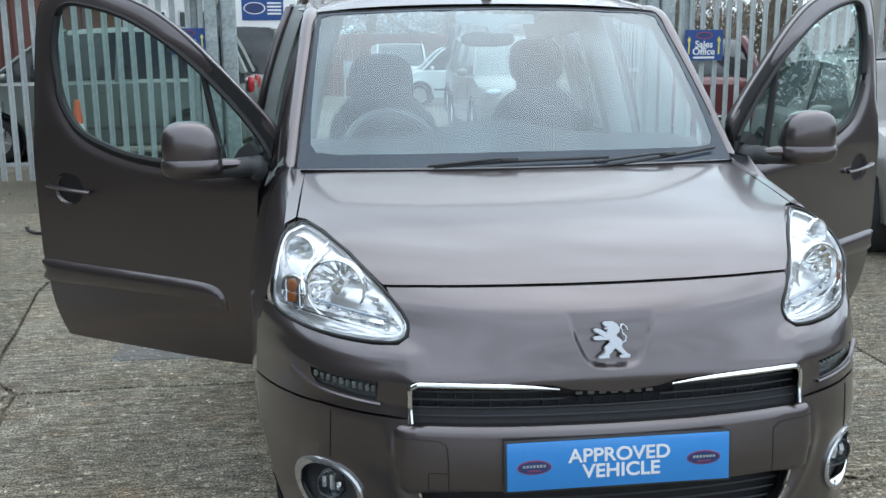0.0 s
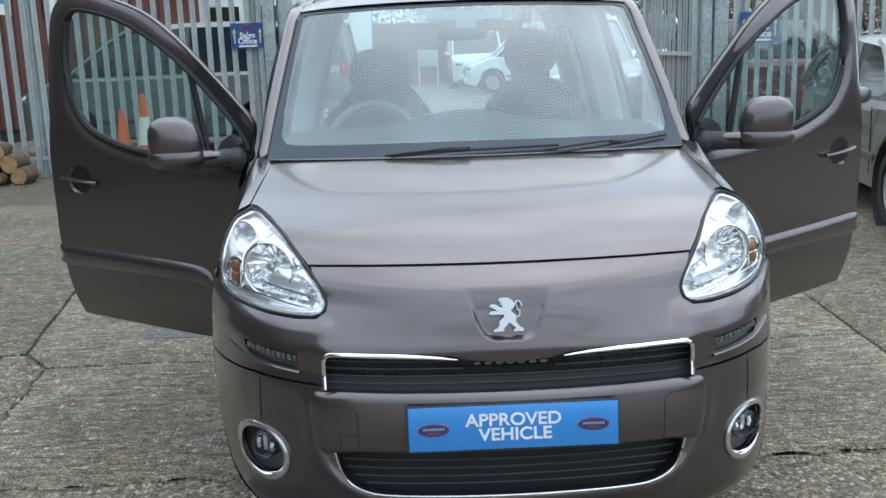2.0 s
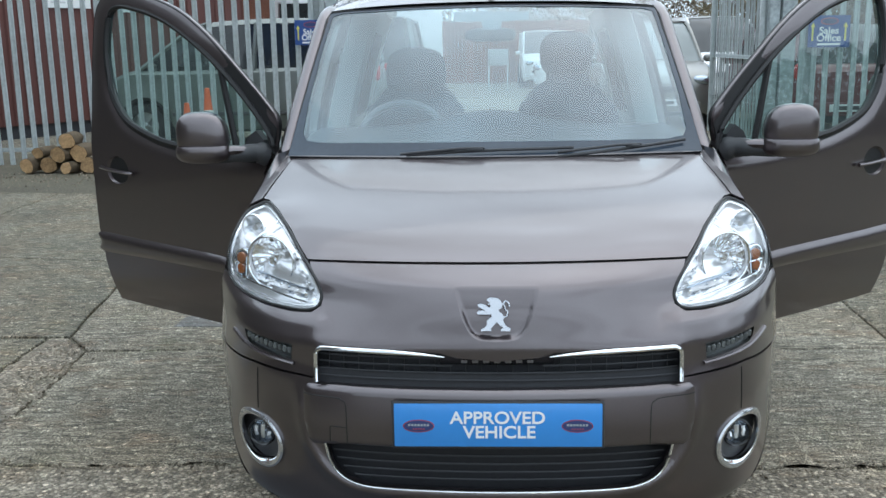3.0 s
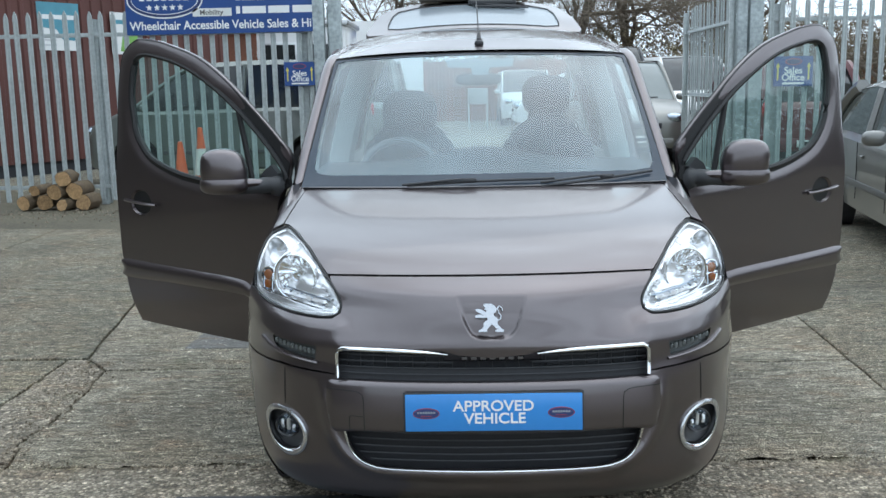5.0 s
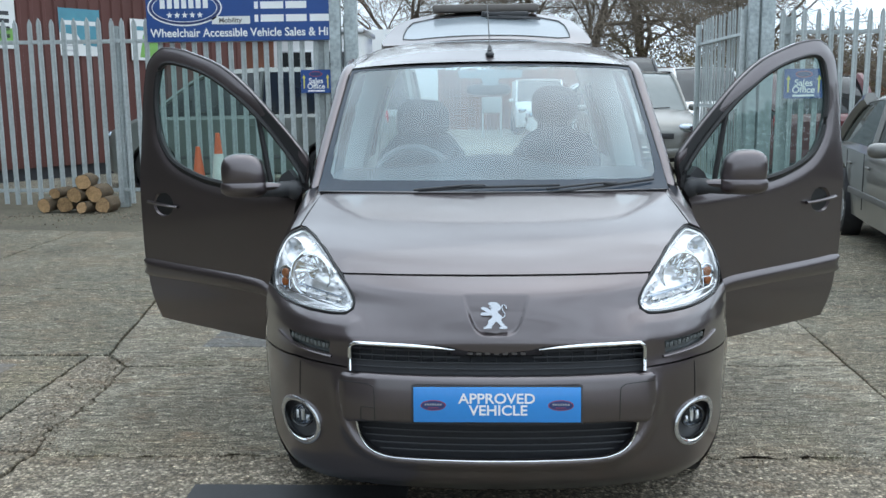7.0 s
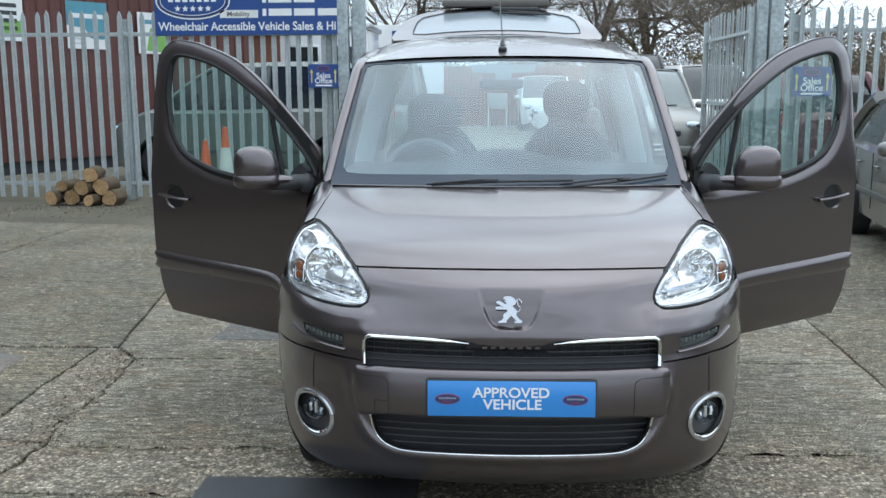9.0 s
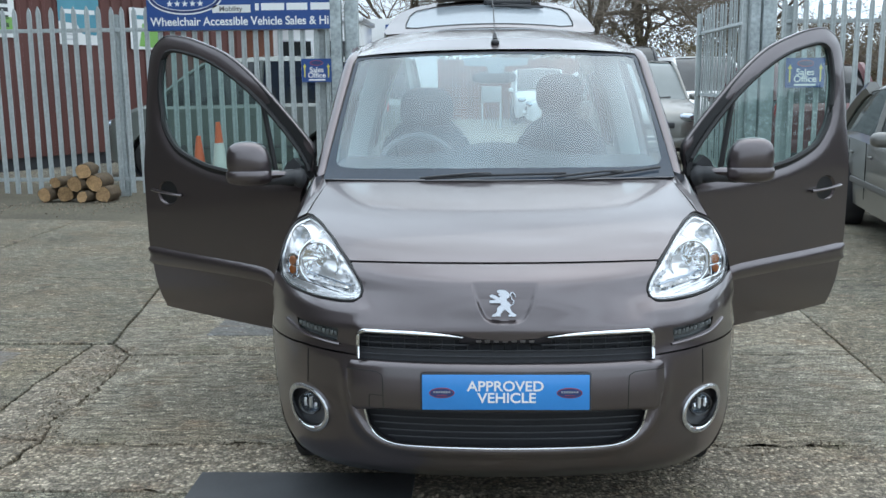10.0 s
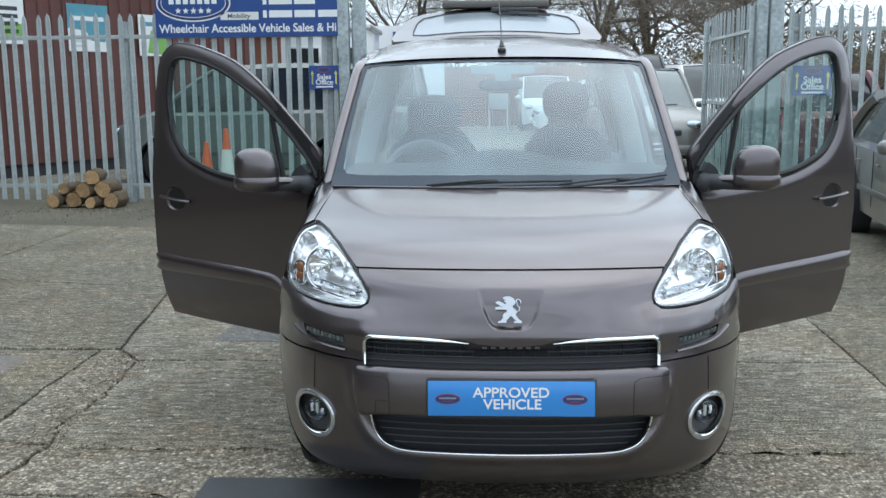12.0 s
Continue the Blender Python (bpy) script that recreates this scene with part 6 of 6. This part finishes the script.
# ---- parked vehicles ----
def parked(name, label, category, at, rz, paint, L=4.1, W=1.7, H=1.45, bonnet=.95, belt=.92, screen0=1.0, roof0=1.75, roof1=3.2, tail=.25, van=False, trim=True, group="parked vehicles", pane=None):
    """A parked vehicle: front at local -y, its bumper at y = 0."""
    c = thing(name, label, category, (*at, 0), group, rz=rz)
    w = W / 2
    plan = curve1([(0, w * .60), (.05, w * .76), (.14, w * .89), (.5, w * .985), (L * .5, w), (L - .4, w * .97), (L - .12, w * .87), (L - .04, w * .76), (L, w * .60)])
    top = curve1([(0, bonnet * .70), (.10, bonnet * .82), (.35, bonnet * .92), (screen0, belt + .03), (screen0 + .5, belt + .02), (L - .5, belt + .05), (L - .12, belt + .03), (L, belt - .08)])
    bot = curve1([(0, .30), (.3, .22), (L - .3, .23), (L, .34)])
    ys = [0, .02, .05, .09] + list(np.linspace(.14, L - .14, 44)) + [L - .09, L - .05, L - .02, L]
    fw, rw, r = .19 * L, L - .19 * L, .31 if H < 1.6 else .33
    b = bmesh.new()
    rows = []
    for y in ys:
        zb, zt, ww = bot(y), top(y), plan(y)
        for wy in (fw, rw):
            if abs(y - wy) < r + .06:
                zb = max(zb, r + math.sqrt(max(0, (r + .06) ** 2 - (y - wy) ** 2)))
        sec = [(ww * .90, zb), (ww * .97, zb + .03), (ww, max(zb + .05, .55)), (ww * .995, max(zb + .06, .70)), (ww * .97, max(zb + .07, zt - .06)), (ww * .90, max(zb + .08, zt - .005)), (ww * .5, zt + .015), (0, zt + .02)]
        rows.append([b.verts.new((x, y, z)) for x, z in sec] + [b.verts.new((-x, y, z)) for x, z in reversed(sec[:-1])])
    for a, d in zip(rows, rows[1:]):
        for k in range(len(a) - 1):
            b.faces.new((a[k], a[k + 1], d[k + 1], d[k]))
    b.faces.new(rows[0][::-1])
    b.faces.new(rows[-1])
    part("body", b, paint, c)
    b = box(bmesh.new(), (0, L / 2, .36), (W * .82, L * .86, .30))
    part("underbody", b, VOID, c)
    # glasshouse
    gl = curve1([(screen0, belt), (roof0, H - .05), (roof0 + .45, H - .015), ((roof0 + roof1) / 2, H), (roof1, H - .04), (L - tail, belt + .06), (L - tail + .02, belt)])
    gy = sorted(set([screen0, roof0, roof1, L - tail] + list(np.linspace(screen0, L - tail, 22))))
    wr, wb = w * (.74 if not van else .86), w * .91

    def gsec(y):
        z = gl(y)
        t = (z - belt) / (H - belt)
        return [(wb, belt - .03), (wb + (wr - wb) * t * .93, belt + (z - belt) * .9), (wb + (wr - wb) * t - .07 * t, z - .012 * t), (0, z + .012 * t)]
    b = bmesh.new()
    rows = []
    for y in gy:
        s4 = gsec(y)
        rows.append([b.verts.new((x, y, z)) for x, z in s4] + [b.verts.new((-x, y, z)) for x, z in reversed(s4[:-1])])
    for a, d in zip(rows, rows[1:]):
        for k in range(len(a) - 1):
            b.faces.new((a[k], a[k + 1], d[k + 1], d[k]))
    b.faces.new(rows[-1])
    cab = part("glasshouse", b, pane or DARKPANE, c, "dark glazing")
    b = bmesh.new()
    rows = []
    for y in [yy for yy in gy if roof0 - .02 <= yy <= roof1 + .02]:
        s4 = gsec(y)
        q = [(s4[1][0] + .008, s4[1][1]), (s4[2][0] + .004, s4[2][1] + .008), (s4[3][0], s4[3][1] + .008)]
        rows.append([b.verts.new((x, y, z)) for x, z in q] + [b.verts.new((-x, y, z)) for x, z in reversed(q[:-1])])
    for a, d in zip(rows, rows[1:]):
        for k in range(len(a) - 1):
            b.faces.new((a[k], a[k + 1], d[k + 1], d[k]))
    part("roof", b, paint, cab)

    def pillar(ya, yb, rad):
        for s in M2:
            za, zb = gl(ya), gl(yb)
            pts = []
            for t in np.linspace(0, 1, 6):
                y = ya + (yb - ya) * t
                z = belt + (H - .06 - belt) * t if abs(yb - ya) < .2 else gl(y)
                tt = (z - belt) / (H - belt)
                pts.append((s * (wb + (wr - wb) * tt), y, z - .01))
            bb = tube(bmesh.new(), pts, rad, 6)
            part("pillar", bb, paint, cab)
    pillar(screen0 + .02, roof0, .035)
    pillar((screen0 + roof1) / 2 + .2, (screen0 + roof1) / 2 + .25, .04)
    pillar(L - tail - .02, roof1, .07)
    if van:
        for s in M2:
            yy0 = (screen0 + roof1) / 2 + .28
            b = bmesh.new()
            sheet(b, lambda y, t: Vector((s * (wb + .012 + (wr - wb) * t * .95), y, belt + (H - .10 - belt) * t)), np.linspace(yy0, L - tail, 5), np.linspace(0, 1, 4))
            part("side_panel", b, paint, c)
    for wy in (fw, rw):
        for s in M2:
            wheel_at(c, s * (w - .10), wy, r, .19, ALLOY, 5)
            b = lathe(bmesh.new(), [(r + .055, -.02), (r + .05, .16), (0, .16)], Matrix.Translation((s * (w * .99), wy, r)) @ Matrix.Rotation(radians(-90 * s), 4, 'Y'), 20)
            part("wheel_well", b, VOID, c)
    for s in M2:
        b = blob(bmesh.new(), (s * w * .70, .14, bonnet * .76), (.15, .14, .085), 2.6, 16, 10)
        part("headlamp", b, DIMCHROME, c)
        b = blob(bmesh.new(), (s * w * .80, L - .04, belt - .06), (.07, .05, .12), 3, 14, 10)
        part("tail_lamp", b, REDLENS, c)
        b = blob(bmesh.new(), (s * (w + .09), screen0 + .32, belt + .07), (.10, .06, .065), 2.7, 16, 10)
        part("mirror", b, paint, c)
        if trim:
            b = box(bmesh.new(), (s * (w + .002), L * .5, .50), (.02, L * .42, .060), .008)
            part("side_strip", b, STRIPGREY, c)
        for dy in (screen0 + .25, (screen0 + roof1) / 2 + .22, roof1 - .1):
            b = box(bmesh.new(), (s * (w + .0005), dy, .62), (.006, .008, .52))
            part("door_seam", b, SEAL, c)
        for dy in ((screen0 + roof1) / 2 + .05, roof1 - .25):
            b = box(bmesh.new(), (s * (w + .008), dy, belt - .14), (.022, .15, .025), .006)
            part("door_handle", b, paint, c)
    b = box(bmesh.new(), (0, .02, .40), (W * .70, .12, .16), .05)
    part("bumper", b, paint, c)
    b = box(bmesh.new(), (0, .0, bonnet * .64), (W * .46, .10, .10), .02)
    part("grille", b, BLACK, c)
    b = box(bmesh.new(), (0, L - .03, .45), (W * .70, .12, .20), .05)
    part("rear_bumper", b, paint, c)
    for y, sgn in ((-.075, -1), (L + .055, 1)):
        b = box(bmesh.new(), (0, y, .46), (.52, .012, .11), .003)
        pl = part("number_plate", b, POSTER, c)
        b = box(bmesh.new(), (0, y + sgn * .007, .46), (.40, .004, .06))
        part("plate_bar", b, BLACK, pl)
    b = tube(bmesh.new(), [(-.5, screen0 - .02, belt + .03), (.0, screen0 - .03, belt + .05), (.55, screen0 + .03, belt + .07)], .012, 5)
    part("wiper", b, BLACK, c)
    return c


parked("hatchback", "silver hatchback parked beside the fence", "car", (3.98, 3.72), -9.5, HATCHPAINT, pane=SIDEGLASS, L=4.15, W=1.72, H=1.43, bonnet=.86, belt=.90, screen0=1.05, roof0=1.85, roof1=3.2, tail=.22)
parked("minivan", "grey-green minivan standing behind the steel fence", "van", (-6.15, 13.25), -90, SILVERGREEN, L=4.5, W=1.8, H=1.92, bonnet=1.12, belt=1.14, screen0=.75, roof0=1.9, roof1=4.0, tail=.12)
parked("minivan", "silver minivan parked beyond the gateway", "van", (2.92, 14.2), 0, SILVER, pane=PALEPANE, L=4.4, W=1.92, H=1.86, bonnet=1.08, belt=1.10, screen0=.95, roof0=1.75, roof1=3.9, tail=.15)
parked("delivery_van", "white van parked far back in the yard", "van", (2.1, 31.0), 0, WHITEPAINT, L=4.6, W=1.85, H=1.95, bonnet=1.1, belt=1.12, screen0=.7, roof0=1.5, roof1=4.3, tail=.1, van=True)
parked("small_van", "small white van standing sideways in the yard", "van", (1.45, 27.9), -90, WHITEPAINT, L=4.2, W=1.75, H=1.80, bonnet=1.0, belt=1.06, screen0=.85, roof0=1.7, roof1=3.9, tail=.1, van=True)
parked("delivery_van", "white van behind the silver minivan", "van", (5.5, 19.6), 6, WHITEPAINT, L=4.8, W=1.9, H=2.05, bonnet=1.15, belt=1.18, screen0=.6, roof0=1.4, roof1=4.5, tail=.1)
parked("dark_van", "dark van with sky on its roof behind the minivan", "van", (3.62, 20.5), 0, DARKPAINT, L=4.6, W=1.85, H=2.35, bonnet=1.2, belt=1.3, screen0=.6, roof0=1.4, roof1=4.3, tail=.1)
parked("estate_car", "maroon car parked behind the fence, tail outwards", "car", (5.3, 16.7), 180, REDPAINT, L=4.4, W=1.78, H=1.72, bonnet=1.0, belt=1.05, screen0=.9, roof0=1.6, roof1=3.9, tail=.14)
parked("estate_car", "dark car parked behind the fence, tail outwards", "car", (8.1, 16.4), 184, DARKPAINT, L=4.3, W=1.75, H=1.5, bonnet=.9, belt=.95, screen0=1.0, roof0=1.7, roof1=3.4, tail=.16)

parked("off_roader", "beige grey off-roader parked beyond the gate, tail outwards", "car", (-2.12, 19.4), 180, SILVERGREEN, L=4.2, W=1.76, H=2.02, bonnet=1.05, belt=1.15, screen0=1.0, roof0=1.5, roof1=3.95, tail=.1)
hoard = thing("sign_hoarding", "white hoarding with a blue dealer sign", "sign", (-2.42, 26.7, 0))
part("hoarding_panel", box(bmesh.new(), (0, .03, 1.70), (2.2, .05, 3.40), .01), WHITEPAINT, hoard)
part("blue_sign", strip(-.46, .72, 2.54, 3.22, -.002, .01), SIGNBLUE, hoard)
part("sign_oval", flatshape(oval(-.10, 2.88, .31, .17), -.014), WHITEINK, hoard)
part("sign_oval_field", flatshape(oval(-.10, 2.88, .275, .145), -.017), LOGOBLUE, hoard)
for k in range(4):
    part("sign_bar", strip(.26, .66, 2.70 + k * .098, 2.75 + k * .098, -.014), WHITEINK, hoard)
for x in (-.9, .9):
    part("post", box(bmesh.new(), (x, .1, 1.65), (.09, .09, 3.3)), GALV, hoard)

# ---- cabins and walls behind ----
FENCEWOOD = mat("fence_timber", (0.19, 0.075, 0.045), rough=.85, grain=.15, grain_scale=20, stain=.2, stain_scale=2, per_object=.2)
cab = thing("site_cabin", "white site cabin with a dark window", "cabin", (-3.9, 20.2, 0))
part("cabin_body", box(bmesh.new(), (0, 1.2, 1.45), (2.1, 2.4, 2.9), .03), WHITEPAINT, cab)
part("cabin_roof", box(bmesh.new(), (0, 1.2, 2.95), (2.25, 2.6, .12), .02), ALLOY, cab)
for x in (-.5, .55):
    wf = part("window_frame", box(bmesh.new(), (x, -.01, 2.2), (.8, .05, .62), .01), ALLOY, cab)
    part("pane", box(bmesh.new(), (x, -.04, 2.2), (.72, .02, .54)), DARKPANE, wf)
shed2 = thing("low_store", "low grey flat-roofed store beyond the gateway", "building", (-4.6, 27, 0))
part("store_body", box(bmesh.new(), (0, 2, 1.6), (6, 4, 3.2), .03), FENCEWOOD, shed2)
part("store_roof", box(bmesh.new(), (0, 2, 3.25), (6.3, 4.3, .16), .02), ALLOY, shed2)
bd = thing("notice_board", "white board standing in the yard", "board", (.35, 29.0, 0))
part("panel", box(bmesh.new(), (0, 0, 1.08), (.66, .04, .52), .01), TRIM, bd)
for x in (-.3, .3):
    part("leg", box(bmesh.new(), (x, .03, .4), (.05, .05, .8)), GALV, bd)

bf = thing("board_fence", "red-brown timber board fence at the yard's end", "fence", (5, 36.5, 0))
rb = random.Random(8)
bo = mesh_from(box(bmesh.new(), (0, 0, 1.2), (.142, .02, 2.4)), "board", False)
bo.materials.append(FENCEWOOD)
for i in range(150):
    o = new("board", bo)
    o.parent = bf
    o.matrix_basis = pose(-11 + i * .15, rb.uniform(-.01, .01), rb.uniform(-.05, .03))
for z in (.4, 2.1):
    part("rail", box(bmesh.new(), (0, .05, z), (22.5, .05, .1)), FENCEWOOD, bf)

# brick building at the fence's end
bw = thing("wall_brick", "red brick wall of a building beside the fence", "wall", (6.95, 10.5, 0), kind="structure")
part("core", box(bmesh.new(), (3.0, .35, 2.2), (5.96, .66, 4.4)), MORTAR, bw)
bk = mesh_from(box(bmesh.new(), (0, 0, 0), (.215, .05, .065), .004, seg=1), "brick", False)
bk.materials.append(BRICK)
for j in range(18):
    for i in range(9):
        o = new("brick", bk)
        o.parent = bw
        o.matrix_basis = pose(.108 + i * .225 + (.112 if j % 2 else 0), .012 + rb.uniform(-.002, .002), 1.42 + j * .075)
rest = bmesh.new()
for j in range(58):
    for i in range(26):
        if 18 <= j < 36 and i < 9:
            continue
        x = .108 + i * .225 + (.112 if j % 2 else 0)
        if 19 <= j + .5 < 36.5 and i < 9:
            continue
        z = .07 + j * .075
        if abs(z - 2.06) < .66 and i < 9:
            continue
        box(rest, (x, .012, z), (.215, .05, .065))
tagged(part("far_bricks", rest, BRICK, bw, smooth=False), kind="stuff")


# ---- bare trees and hedge ----
def bare_tree(x, y, h, seed, trunk=.22, label="tall bare tree with a tangle of winter twigs"):
    t = thing("bare_tree", label, "tree", (x, y, 0), "bare trees")
    r = random.Random(seed)
    tb, wb = bmesh.new(), bmesh.new()

    def grow(p, d, length, rad, depth):
        pts, rs = [p], [rad]
        n = 4
        for i in range(n):
            d = (d + Vector((r.gauss(0, .16), r.gauss(0, .16), r.gauss(0.03, .12)))).normalized()
            p = p + d * length / n
            pts.append(p)
            rs.append(rad * (1 - .5 * (i + 1) / n))
        big = rad > .035
        tube(tb if big else wb, pts, rs if big else [max(v, .0075) for v in rs], 7 if big else 3, caps=False)
        if depth == 0:
            return
        grow(p, d, length * .8, rs[-1], depth - 1)
        kids = r.randint(3, 4) if depth > 2 else r.randint(6, 7)
        for k in range(kids):
            t0 = r.uniform(.35, 1.0)
            i = min(n - 1, int(t0 * n))
            q = pts[i] + (pts[i + 1] - pts[i]) * (t0 * n - i)
            side = Vector((r.gauss(0, 1), r.gauss(0, 1), r.gauss(.15, .6))).normalized()
            grow(q, (d * .55 + side * .75).normalized(), length * r.uniform(.55, .78), rs[i] * r.uniform(.42, .62), depth - 1)
    grow(Vector((0, 0, -.1)), Vector((r.gauss(0, .05), 0, 1)), h * .42, trunk, 5)
    part("trunk", tb, BARK, t)
    tagged(part("crown", wb, TWIG, t, smooth=False), kind="stuff")
    return t


bare_tree(4.5, 40.5, 12, 3, .34)
bare_tree(-2.7, 41, 12, 11, .28)
bare_tree(9.6, 30, 9, 5, .22)
bare_tree(13.5, 28, 9, 9, .2)
bare_tree(0.9, 44, 13, 21, .3)
bare_tree(8.0, 43, 12, 23, .3)
bare_tree(11.8, 24.5, 6.5, 31, .24)


def hedge(x0, x1, y, h, seed, n):
    r = random.Random(seed)
    b = bmesh.new()
    for i in range(n):
        x = r.uniform(x0, x1)
        top = h * (.75 + .25 * noise.noise((x * .5, seed, 0)) + .14 * noise.noise((x * 2.1, seed, 4)))
        z = top * r.random() ** .6
        p = Vector((x, y + r.uniform(-.8, .8), z))
        s = r.uniform(.03, .075)
        a = Vector((r.gauss(0, 1), r.gauss(0, 1), r.gauss(0, 1))).normalized() * s
        c = Vector((r.gauss(0, 1), r.gauss(0, 1), r.gauss(0, 1))).normalized() * s * .6
        b.faces.new([b.verts.new(p + q) for q in (a, c, -a, -c)])
    return tagged(solid("hedge", b, HEDGE, "ragged brown winter hedge beyond the timber fence", "hedge", smooth=False), kind="stuff")


hedge(-9, 20, 38.5, 5.0, 2, 60000)
hedge(6.5, 19, 29, 3.6, 5, 22000)

# dark evergreens over the east wall
rh = random.Random(31)
b = bmesh.new()
for i in range(26000):
    y = rh.uniform(-14, 11)
    top = 3.2 + .45 * noise.noise((y * .45, 3, 0)) + .5 * noise.noise((y * 1.7, 8, 0))
    p = Vector((17.6 + rh.uniform(-.35, .35), y, top * rh.random() ** .6))
    q = [Vector((rh.gauss(0, 1), rh.gauss(0, 1), rh.gauss(0, 1))).normalized() * rh.uniform(.05, .10) for _ in range(2)]
    b.faces.new([b.verts.new(p + v) for v in (q[0], q[1], -q[0], -q[1])])
EVERGREEN = mat("evergreen_leaves", (0.045, 0.055, 0.035), rough=.8, island=.4)
tagged(solid("evergreen_hedge", b, EVERGREEN, "dark uneven evergreen hedge beyond the low yard wall", "hedge", smooth=False), kind="stuff")
